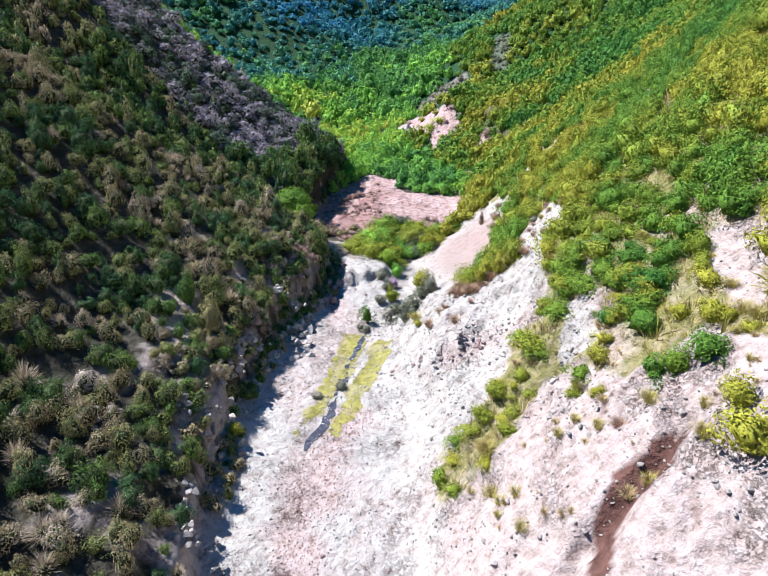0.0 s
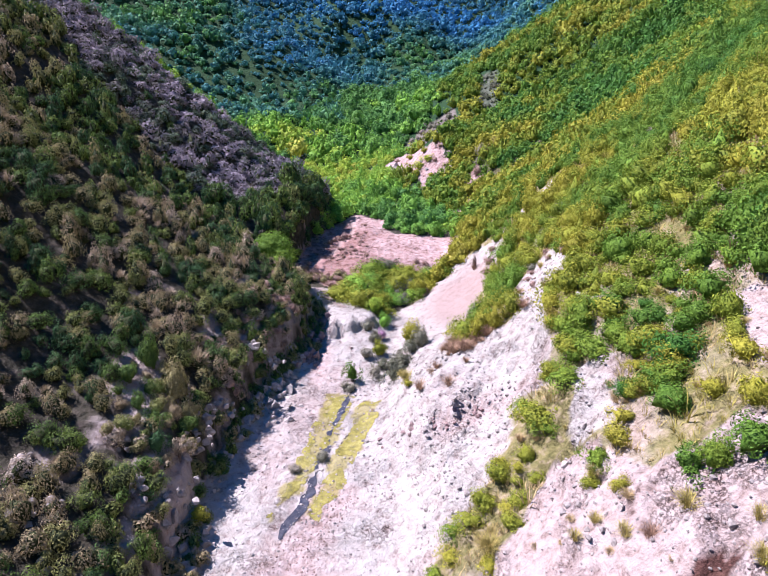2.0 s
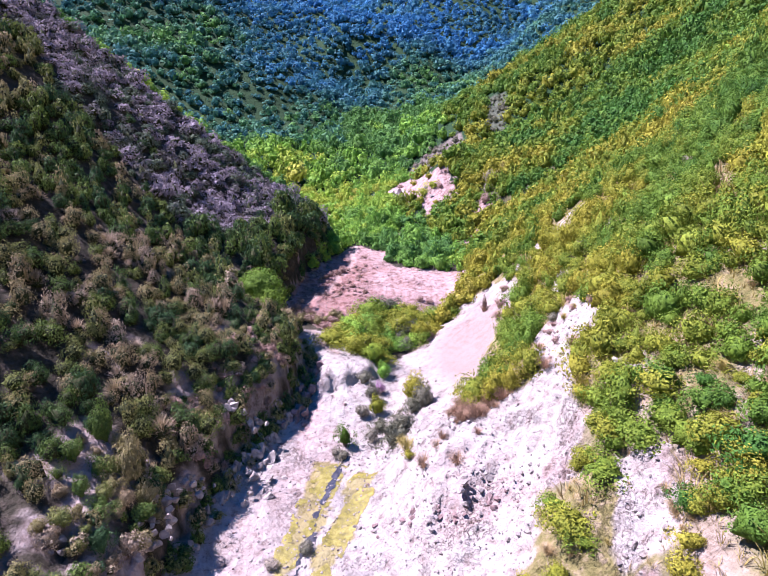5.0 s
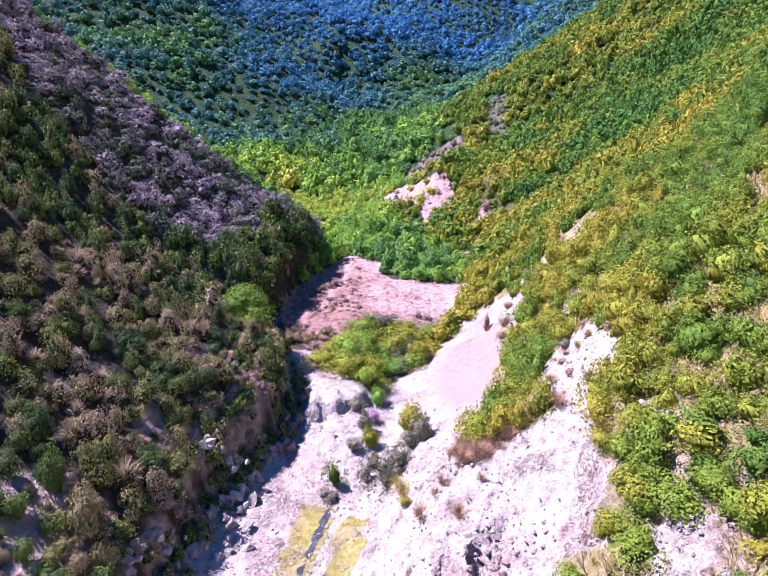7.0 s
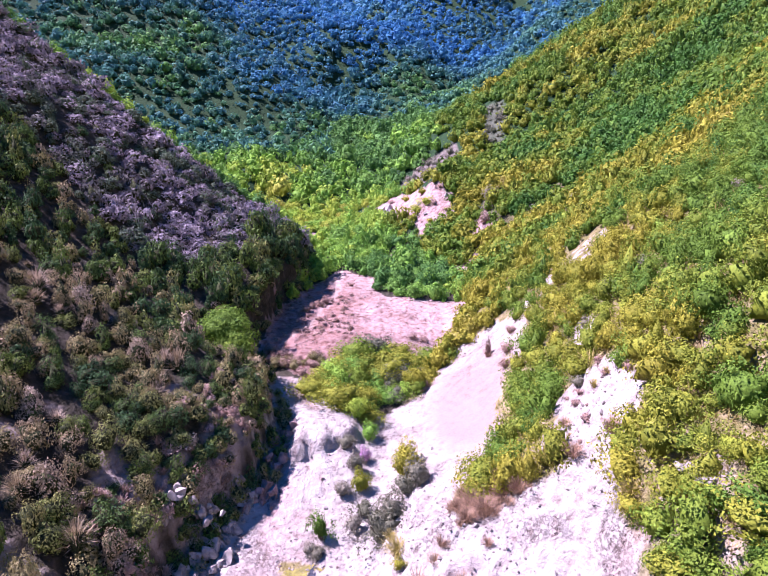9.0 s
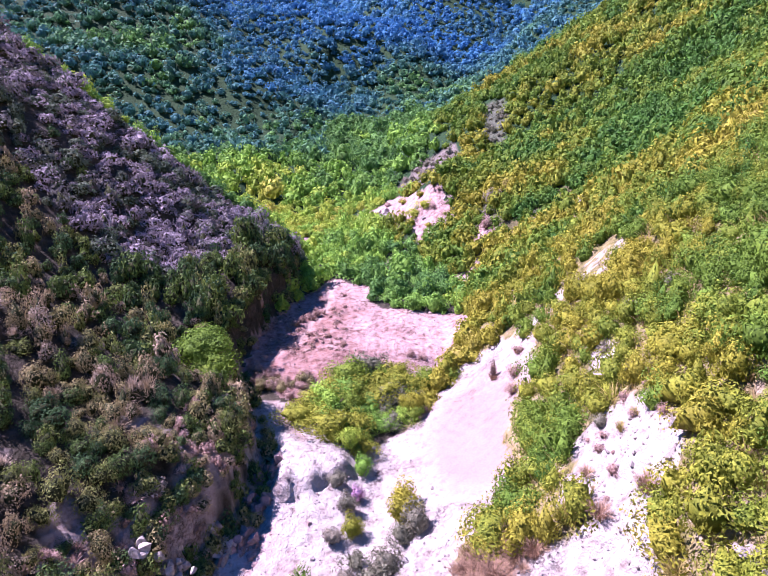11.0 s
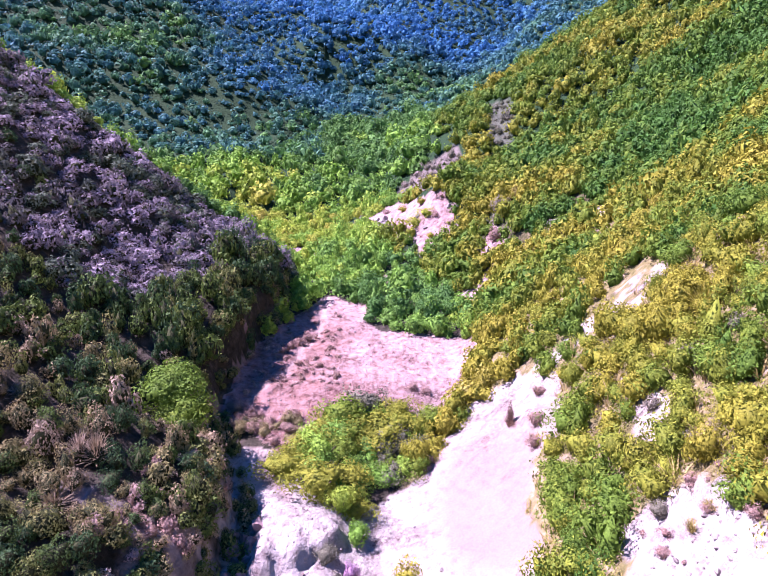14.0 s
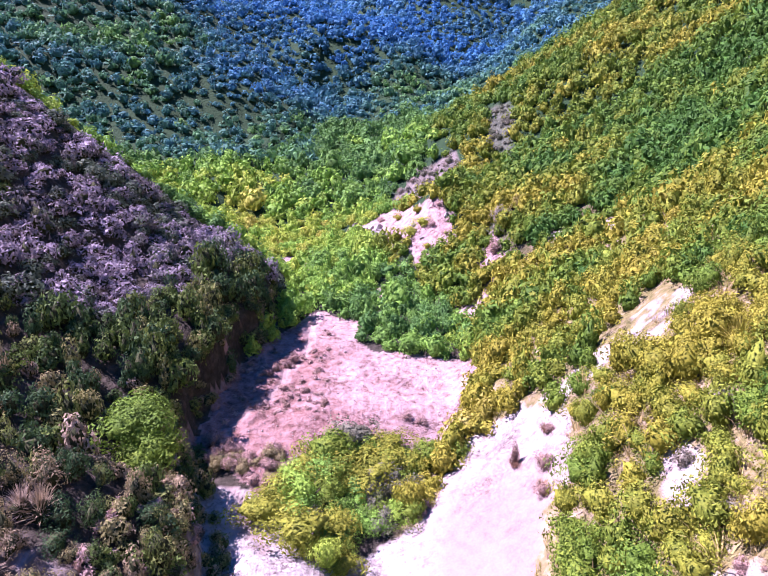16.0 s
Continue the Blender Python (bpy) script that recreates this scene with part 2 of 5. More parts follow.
def lattice(ix, iy, salt):
    h = (ix.astype(np.int64) * 374761393 + iy.astype(np.int64) * 668265263 + salt * 974634777) & 0x7FFFFFFF
    h = ((h ^ (h >> 13)) * 1274126177) & 0x7FFFFFFF
    return ((h ^ (h >> 16)) & 0xFFFF) / 65535.0


def value_noise(x, y, salt=0):
    ix, iy = np.floor(x), np.floor(y)
    fx, fy = x - ix, y - iy
    fx, fy = fx * fx * (3 - 2 * fx), fy * fy * (3 - 2 * fy)
    a, b = lattice(ix, iy, salt), lattice(ix + 1, iy, salt)
    c, d = lattice(ix, iy + 1, salt), lattice(ix + 1, iy + 1, salt)
    return (a * (1 - fx) + b * fx) * (1 - fy) + (c * (1 - fx) + d * fx) * fy


def fbm(x, y, size, octaves=4, salt=0):
    """Layered noise from -1 to 1."""
    out, amp, total = 0.0, 1.0, 0.0
    for k in range(octaves):
        s = 2.0 ** k / size
        ca, sa = math.cos(k * 1.1 + 0.4), math.sin(k * 1.1 + 0.4)
        out = out + amp * (2 * value_noise((x * ca - y * sa) * s, (x * sa + y * ca) * s, salt + k) - 1)
        total, amp = total + amp, amp * 0.5
    return out / total


def inside(x, y, poly):
    """1 within a plan outline, 0 outside."""
    res = np.zeros(np.shape(x), bool)
    for (x0, y0), (x1, y1) in zip(poly, poly[1:] + poly[:1]):
        if y0 != y1:
            res ^= ((y0 > y) != (y1 > y)) & (x < (x1 - x0) * (y - y0) / (y1 - y0) + x0)
    return res


# plan outlines of the bare ground
WASH = [(-14.5, -60), (-15.4, 20), (-14.2, 35.9), (-14.0, 40.7), (-14.6, 44.0), (-12.6, 53.7), (-11.0, 60.0), (-9.6, 63.1), (-7.4, 70.2), (-7.4, 76.5), (-9.4, 82.0), (-11.8, 86.5),
        (-4.4, 83.5), (-1.4, 79.8), (1.5, 77.6), (4.6, 79.6), (7.9, 81.0), (10.7, 88.7), (15.8, 88.8), (17.6, 83.1), (16.0, 77.4), (13.9, 77.6), (12.1, 67.3),
        (7.3, 60.8), (10.4, 58.5), (13.7, 57.5), (17.2, 58.2), (14.5, 51.0), (13.2, 45.0), (11.2, 46.1), (9.9, 41.2),
        (6.0, 39.2), (4.0, 36.5), (4.0, -60)]
CLAY_SLOPE = [(4, 34), (6.9, 33.6), (8.7, 34.8), (11.2, 37.2), (13.2, 36.6), (14.3, 34.6), (15.6, 32.6), (17.2, 31.8), (19.0, 31.4), (20.1, 28.9), (18.5, 14.0), (15, -60), (4, -60)]
PINK_FLAT = [(-11.5, 88.1), (-10.4, 100.7), (-7.3, 110.1), (-3.4, 117.9), (3.5, 114.7), (2.6, 108.6), (4.6, 106.6), (9.0, 106.2), (13.4, 104.0), (14.8, 101.2), (13.1, 98.0),
             (11.0, 91.0), (8.6, 88.4), (5.5, 88.0), (1.5, 88.5), (-2.6, 85.0), (-4.8, 83.4), (-7.6, 87.6)]
UPPER_SCAR = [(-1.1, 158), (5.7, 158.2), (9.0, 160), (11.8, 143.5), (17.1, 135.8), (16.5, 131.2), (12.2, 129.9), (7.6, 140.1), (2.8, 149.3)]
KNOB = [(8.4, 168), (14.5, 173), (21.5, 170.5), (22.6, 162), (16.0, 146), (11, 152)]
SMALL_SCARS = [[(30.9, 186.9), (34.6, 174.8), (29.9, 157.4), (27.4, 162.8)], [(13.9, 115.6), (18.1, 116.1), (18.0, 112.4), (15.7, 112.0)],
               [(18.2, 120.2), (21.4, 127.0), (21.5, 120.9), (19.8, 118.4)], [(31.0, 113), (31.9, 110.5), (29.6, 106), (29.2, 109.3)],
               [(26.5, 118.5), (27.7, 117.3), (26.9, 115.3), (25.8, 116.8)], [(2.8, 124.7), (7.2, 130.4), (8.1, 126.7), (4.5, 122.6)],
               [(-10.9, 144.8), (-5.2, 141.2), (-5.4, 134.5), (-9.7, 138.4)], [(19.4, 73.5), (20.3, 72.1), (19.2, 69.0), (18.0, 68.1), (18.3, 70.5)]]
RIDGE_SCAR = [(16.7, 87.6), (19.2, 87.4), (21.3, 86.6), (23.2, 87.2), (25.3, 86.6), (24.6, 82.0), (22.8, 81.2), (20.8, 83.4), (18.9, 84.6), (17.3, 84.4)]
WHITE_SCARP = [(15.1, 64.6), (16.9, 64.4), (18.2, 61.9), (17.9, 58.5), (16.7, 55.3), (15.6, 56.1), (13.0, 59.2)]
TRAIL = [(-3.2, 118.1), (-3.1, 111.3), (-3.6, 106), (-5.0, 98.9), (-7.5, 94.9), (-9.0, 92.2), (-8.8, 88.5), (-7.6, 85.2), (-6.4, 82.6), (-5.0, 80.6), (-3.4, 78.6)]
BANK_PATCH = [(14.4, 44.2), (16.6, 42.8), (15.3, 38.6), (14.2, 36.6), (12.6, 37.4), (13.2, 40.4)]
UPPER_CLAY = [(22.1, 40.4), (24.3, 37.0), (21.1, 29.9), (20.1, 31.8), (20.6, 35.8)]
ALGAE = [[(-4.6, 60.3), (-1.6, 60.6), (-4.3, 51.1), (-5.9, 47.4), (-8.0, 44.4), (-6.4, 50.4)],
         [(-0.8, 60.0), (1.4, 59.1), (-1.2, 51.0), (-4.1, 44.2), (-5.0, 44.5), (-3.1, 51.1)]]
# outline of the gully's shadowed wall, coloured dark brown
GULLY = [(15.6, 25.2), (13.9, 23.9), (12.6, 23.6), (11.4, 22.6), (10.2, 20), (9.6, 21), (10.6, 23.6), (12.0, 25.2), (13.4, 25.4), (14.8, 26.2)]


def zones(x, y):
    """How far the ground at a place is bare pale clay, pink clay, gully brown darkened for shadow or tan straw-covered
    soil.
    """
    wx, wy = x + 0.9 * fbm(x, y, 3.0, 4, 40), y + 1.3 * fbm(x, y, 3.0, 4, 50)
    z = {k: np.zeros(np.shape(x)) for k in ("bare", "pink", "brown", "tan", "smooth", "algae", "wood", "red")}
    for p in (WASH, CLAY_SLOPE, WHITE_SCARP, UPPER_CLAY, BANK_PATCH, UPPER_SCAR, PINK_FLAT, *SMALL_SCARS[1:]):
        z["bare"] = np.maximum(z["bare"], inside(wx, wy, p))
    for p in (KNOB, SMALL_SCARS[0]):
        z["bare"] = np.maximum(z["bare"], (0.34 if p is KNOB else 0.16) * inside(wx, wy, p))
    z["bare"] = np.maximum(z["bare"], inside(wx, wy, RIDGE_SCAR) * (fbm(x, y, 2.2, 3, 43) > -0.12))
    z["bare"] = np.maximum(z["bare"], 0.46 * np.clip(fbm(x, y, 4.0, 3, 44) * 3 + 0.7, 0, 1) * (x > 4) * (x < 26) * (y < 50))
    dl = along(y, 1) - x
    rocky = np.clip(fbm(x, y, 3.0, 4, 61) * 3.5 + 0.5 - np.maximum(dl, 0) * 0.16 - np.clip((y - 50) / 25, 0, 1) * 0.5, 0, 1)
    z["pink"] = 0.35 * rocky * (dl > -0.5) * (y < 86)
    z["bare"] = np.maximum(z["bare"], 0.85 * rocky * (dl > -0.5) * (y < 86))
    for p in (KNOB, SMALL_SCARS[0]):
        z["pink"] = np.maximum(z["pink"], 0.06 * inside(wx, wy, p))
    for p in (PINK_FLAT, UPPER_SCAR, *SMALL_SCARS[1:3], *SMALL_SCARS[5:7]):
        z["pink"] = np.maximum(z["pink"], 0.9 * inside(wx, wy, p))
    for p in (CLAY_SLOPE, UPPER_CLAY):
        z["pink"] = np.maximum(z["pink"], 0.45 * inside(wx, wy, p))
    patch = np.clip(fbm(x, y, 7.0, 4, 60) * 2.2 + 0.15, 0, 1) * 0.34
    z["pink"] = np.maximum(z["pink"], 0.4 * np.clip(fbm(x, y, 4.0, 3, 44) * 3 + 0.3, 0, 1) * (x > 4) * (x < 26) * (y < 50))
    z["pink"] = np.maximum(z["pink"], patch * (z["bare"] > 0.8) * (y < 66))
    z["pink"] = np.maximum(z["pink"], 0.6 * np.exp(-((x + 5.6) / 1.5) ** 2 - ((y - 66) / 6) ** 2))
    z["pink"] = np.maximum(z["pink"], 0.25 * np.exp(-((x - 12) / 5) ** 2 - ((y - 80) / 9) ** 2))
    z["pink"] = np.maximum(z["pink"], 0.55 * np.clip(1.6 - np.abs(x - np.interp(y, [24, 35, 47], [-5.5, -6.5, -3.5])) / 2 + fbm(x, y, 3, 3, 103), 0, 1) * (y < 48))
    # the foot trail over the flat, and its redder ground, coloured darker leftwards for the shade there
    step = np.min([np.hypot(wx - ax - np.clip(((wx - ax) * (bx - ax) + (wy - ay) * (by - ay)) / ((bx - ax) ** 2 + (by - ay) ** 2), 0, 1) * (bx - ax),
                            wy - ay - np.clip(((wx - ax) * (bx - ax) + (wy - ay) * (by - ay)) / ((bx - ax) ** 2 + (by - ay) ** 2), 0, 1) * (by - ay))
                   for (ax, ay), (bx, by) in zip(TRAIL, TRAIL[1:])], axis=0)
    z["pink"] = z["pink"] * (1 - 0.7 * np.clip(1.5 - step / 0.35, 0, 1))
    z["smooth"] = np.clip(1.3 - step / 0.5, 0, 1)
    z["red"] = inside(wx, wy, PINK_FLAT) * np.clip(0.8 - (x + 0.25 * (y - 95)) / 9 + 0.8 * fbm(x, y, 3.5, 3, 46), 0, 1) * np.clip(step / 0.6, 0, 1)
    for p in ALGAE:
        z["algae"] = np.maximum(z["algae"], 0.7 * inside(x + 1.1 * fbm(x, y, 1.4, 4, 75), y + 1.6 * fbm(x, y, 1.4, 4, 76), p))
    z["smooth"] = np.maximum(z["smooth"], np.clip(1.6 * np.exp(-((x - 11.5) / 4.5) ** 2 - ((y - 75) / 8) ** 2), 0, 1))
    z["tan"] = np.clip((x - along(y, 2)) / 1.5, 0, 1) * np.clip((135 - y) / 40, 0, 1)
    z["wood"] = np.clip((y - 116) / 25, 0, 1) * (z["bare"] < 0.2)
    z["brown"] = 1.0 * inside(x + 0.5 * fbm(x, y, 1.2, 3, 70), y + 0.5 * fbm(x, y, 1.2, 3, 80), GULLY)
    return z


# spurs and side gullies of the upper valley: foot of the crest, its upper end, half-width, height
SPURS = [(-12, 335, -85, 490, 28, 34), (2, 325, 62, 470, 24, 24), (45, 285, 95, 400, 20, -18), (-45, 268, -190, 370, 24, 18), (-75, 330, -230, 520, 24, 18),
         (28, 197, 130, 207, 24, 8.5), (48, 262, 140, 275, 22, -12), (15, 520, 130, 700, 40, 26), (-45, 560, -170, 760, 40, 26)]


def spur(x, y, ax, ay, bx, by, w, h):
    """A rounded crest that dies out at its foot."""
    dx, dy = bx - ax, by - ay
    t = np.clip(((x - ax) * dx + (y - ay) * dy) / (dx * dx + dy * dy), 0, 1)
    d = np.hypot(x - ax - t * dx, y - ay - t * dy) + 5 * fbm(x, y, 30, 2, 8)
    return h * np.exp(-(d / w) ** 2) * (0.55 + 0.45 * t)


def ease(t):
    t = np.clip(t, 0, 1)
    return t * t * (3 - 2 * t)


def height(x, y):
    x, y = np.asarray(x, float), np.asarray(y, float)
    xl, xr, zf, gl, gr = (along(y, k) for k in range(1, 6))
    xl = xl + 0.9 * fbm(0.3 * x, y, 5.0, 4, 33)
    dl, dr = xl - x, x - xr
    fl, fr = (dl + np.sqrt(dl * dl + 1.2)) / 2, (dr + np.sqrt(dr * dr + 1.2)) / 2
    z = zf + gl * fl + gr * fr
    # the low cliff along the foot of the left bank
    tall = 2.4 * ease((y - 18) / 10) + 0.9 * ease((y - 63) / 7) - 1.2 * ease((y - 77) / 5) + 1.6 * ease((y - 87) / 6) - 2.0 * ease((y - 116) / 8)
    z = z + tall * ease(dl / 0.9) * (1 - ease((dl - 2.5) / 11))
    for bx, by, sx, sy, h in RISES:
        z = z + h * np.exp(-((x - bx) / sx) ** 2 - ((y - by) / sy) ** 2)
    # the rock step that the stream falls over
    lip = 73.2 + 0.5 * (x + 2.5) + 0.9 * fbm(x, y, 1.6, 3, 34)
    z = z + ease((x + 6.2) / 1.5) * (1 - ease((x + 0.2) / 1.6)) * (0.8 * ease((y - lip + 1.2) / 0.8) - 0.8 * ease((y - 75) / 7) + 0.8 * (ease((y - 64) / 8) - ease((y - 74) / 8)) + np.exp(-((y - lip) / 2.2) ** 2) * (0.9 * np.round(3 * fbm(x + 0.4 * y, y, 1.3, 2, 35)) / 3 + 0.4 * fbm(x, y, 0.8, 2, 36)))
    slope = np.clip((fl + fr) / 4, 0, 1)
    smooth = np.exp(-((x - 10) / 5) ** 2 - ((y - 74) / 9) ** 2)
    near = 1 - ease((y - 120) / 60)
    z = z + slope * (1 - 0.85 * smooth) * (0.7 * fbm(x, y, 11, 4, 1) + near * (0.45 * np.abs(fbm(x, y, 2.6, 3, 9)) + 0.55 * (0.4 - np.abs(fbm(x + 0.4 * y, y, 4.5, 4, 13)))))
    z = z + (1 - 0.85 * smooth) * 0.16 * fbm(x, y, 1.3, 3, 20)
    clay = ease(dr / 3) * (1 - ease((y - 62) / 12)) * (1 - ease((dr - 12) / 8)) * (1 - smooth)
    z = z + clay * (1.25 * (0.3 - np.abs(fbm(x + 0.3 * y, y, 2.4, 4, 14))) + 0.75 * (0.3 - np.abs(fbm(x, y, 1.1, 2, 15))))
    bank = ease(dl / 1.0) * (1 - ease((dl - 4) / 5)) * (1 - ease((y - 78) / 8))
    z = z + bank * (1.2 * (0.3 - np.abs(fbm(x, y, 2.0, 3, 16))) + 0.9 * (0.3 - np.abs(fbm(x, y, 0.9, 2, 17))))
    cut = np.exp(-(((x - 12.4) * 0.45 - (y - 24) * 0.9) / 0.75) ** 2 - ((x - 12.4) / 3.4) ** 2)
    z = z - 1.5 * cut
    hum = ease((y - 118) / 25) * (1 - ease((y - 300) / 120))
    z = z + hum * (2.6 * fbm(x, y, 26, 3, 6) + 2.0 * (0.35 - np.abs(fbm(x, y, 38, 2, 7))))
    clod = ease((y - 84) / 6) * (1 - ease((y - 116) / 5)) * (1 - slope)
    z = z + clod * (0.55 * (0.35 - np.abs(fbm(x + 0.5 * y, 0.5 * y, 3.2, 4, 27))) + 0.3 * ease((4 - x) / 8) * np.abs(fbm(x, y, 1.1, 2, 28)))
    off = x - along(y, 1)
    crest = np.mod((y + 0.55 * np.abs(off) + 40 * (off > 0)) / 105 + 0.25 * fbm(x, y, 120, 2, 29), 1)
    z = z + ease((y - 215) / 60) * (1 - 0.6 * ease((y - 700) / 400)) * np.clip(np.abs(off) / 90, 0, 1) * 12 * (0.5 - np.abs(crest - 0.5))
    for row in SPURS:
        z = z + spur(x, y, *row)
    far = np.clip((y - 250) / 300, 0, 1)
    return z + far * 20 * fbm(x, y, 150, 4, 5) * np.clip(np.abs(x + 35) / 60, 0.15, 1)


def stretched(lo, hi, step, far_lo, far_hi, grow):
    """Grid lines: even between lo and hi, wider and wider apart beyond."""
    mid = list(np.arange(lo, hi, step))
    for sign, end in ((-1, far_lo), (1, far_hi)):
        v, s, out = (lo if sign < 0 else hi), step, []
        while sign * (end - v) > 0:
            s *= grow
            v += sign * s
            out.append(v)
        mid = out[::-1] + mid if sign < 0 else mid + out
    return np.array(mid)


def mesh_from(name, verts, tris, mat, attributes=(), smooth=False, inner=None, inner_mat=None):
    """A mesh of triangles from arrays; the triangles marked inner take a second material."""
    me = bpy.data.meshes.new(name)
    me.vertices.add(len(verts))
    me.vertices.foreach_set("co", np.asarray(verts, np.float32).ravel())
    me.loops.add(3 * len(tris))
    me.loops.foreach_set("vertex_index", np.asarray(tris, np.int32).ravel())
    me.polygons.add(len(tris))
    me.polygons.foreach_set("loop_start", np.arange(0, 3 * len(tris), 3, dtype=np.int32))
    me.update(calc_edges=True)
    for key, values in attributes:
        me.attributes.new(key, "FLOAT", "POINT").data.foreach_set("value", np.asarray(values, np.float32))
    me.polygons.foreach_set("use_smooth", np.full(len(tris), smooth))
    me.materials.append(mat)
    if inner is not None:
        me.materials.append(inner_mat)
        me.polygons.foreach_set("material_index", np.asarray(inner, np.int32))
    return me


def grid_tris(nx, ny):
    i = (np.arange(ny - 1)[:, None] * nx + np.arange(nx - 1)[None]).ravel()
    return np.concatenate([np.stack([i, i + 1, i + nx + 1], 1), np.stack([i, i + nx + 1, i + nx], 1)])


gx, gy = stretched(-17, 22, 0.31, -2600, 2600, 1.09), stretched(20, 118, 0.32, -900, 2900, 1.06)
X, Y = np.meshgrid(gx, gy)
X, Y = X.ravel(), Y.ravel()
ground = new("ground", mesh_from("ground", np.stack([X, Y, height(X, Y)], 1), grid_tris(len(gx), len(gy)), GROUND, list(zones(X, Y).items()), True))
tagged(ground, "steep valley of white clay, pink clay flats and dark scrub soil", "ground", kind="structure")


# ---- plants ----
def icosphere(fine):
    bm = bmesh.new()
    bmesh.ops.create_icosphere(bm, subdivisions=fine, radius=1)
    v = np.array([p.co[:] for p in bm.verts])
    f = np.array([[p.index for p in q.verts] for q in bm.faces])
    bm.free()
    return v, f


ICO = {k: icosphere(k) for k in (1, 2, 3)}


def unit(a):
    return a / np.linalg.norm(a, axis=1)[:, None]


def crown_shape(seed, leaves, lobes=11, leaf=0.1, fine=1, habit="mound", ruffle=0.42):
    """A crown about 1 m in half-width, standing on z = 0: uneven leafy clumps round a small dark heart, each leaf spray a blade of its own.
    Gives the points, the triangles and how many of them belong to the heart."""
    rng = np.random.default_rng(seed)
    v, f = ICO[fine]
    wide, stand = {"mound": (0.78, 0.55), "upright": (0.46, 1.05), "broad": (0.95, 0.4)}[habit]
    mid = unit(rng.normal(0, 1, (lobes, 3)) + (0, 0, 0.3)) * rng.uniform(0.35, 1.0, (lobes, 1)) * (wide * rng.uniform(0.75, 1.15), wide * rng.uniform(0.75, 1.15), stand)
    rad = rng.uniform(0.20, 0.46, lobes)

    def reach(d):
        """How far the clumps go from the crown's middle in the directions d, and which clump it is."""
        b = d @ mid.T
        q = b * b - (mid * mid).sum(1) + rad * rad
        far = np.where(q > 0, b + np.sqrt(np.maximum(q, 0)), 0)
        return np.maximum(far.max(1), 0.34), far.argmax(1)

    body = v * (reach(v)[0] * rng.uniform(0.6, 0.84, len(v)))[:, None]
    body[:, 2] = np.maximum(body[:, 2] + 0.5, -0.15)
    d = rng.normal(0, 1, (leaves, 3))
    d[:, 2] = np.abs(d[:, 2]) * 1.15 - 0.35
    d = unit(d)
    r, which = reach(d)
    p = d * (r * rng.uniform(0.74, 1.1, leaves))[:, None]
    n = unit(unit(p - mid[which]) + 0.35 * d + rng.normal(0, ruffle, (leaves, 3)))
    a = unit(np.cross(n, rng.normal(0, 1, (leaves, 3)) - (0, 0, 0.6)))
    b = np.cross(n, a)
    size = leaf * rng.uniform(0.55, 1.35, leaves)[:, None]
    tip = np.stack([p - a * size * 0.6 - b * size * 0.5, p + a * size * 1.1, p - a * size * 0.6 + b * size * 0.5], 1) + (0, 0, 0.5)
    return np.concatenate([body, tip.reshape(-1, 3)]), np.concatenate([f, len(body) + np.arange(3 * leaves).reshape(-1, 3)]), len(f)


def spray_shape(seed, fronds, wide=0.05):
    """A dry tussock about 1 m in half-width: arching fronds round a small heart."""
    rng = np.random.default_rng(seed)
    v, f = ICO[1]
    body = v * (0.5, 0.5, 0.38) * rng.uniform(0.8, 1.1, (len(v), 1)) + (0, 0, 0.25)
    a, e = rng.uniform(0, 2 * math.pi, fronds), rng.uniform(0.15, 1.45, fronds)
    way = np.c_[np.cos(a) * np.cos(e), np.sin(a) * np.cos(e), np.sin(e)]
    side = unit(np.c_[-np.sin(a), np.cos(a), rng.normal(0, 0.5, fronds)]) * wide * rng.uniform(0.6, 1.4, (fronds, 1))
    long = rng.uniform(0.6, 1.15, (fronds, 1))
    foot, knee, end = way * long * 0.3, way * long * 0.72, way * long * (1.05, 1.05, 0.86)
    pts = np.stack([foot - side * 0.5, foot + side * 0.5, knee - side, knee + side, end], 1) + (0, 0, 0.12)
    k = len(body) + 5 * np.arange(fronds)
    t = np.concatenate([np.stack([k, k + 1, k + 3], 1), np.stack([k, k + 3, k + 2], 1), np.stack([k + 2, k + 3, k + 4], 1)])
    return np.concatenate([body, pts.reshape(-1, 3)]), np.concatenate([f, t]), len(f)


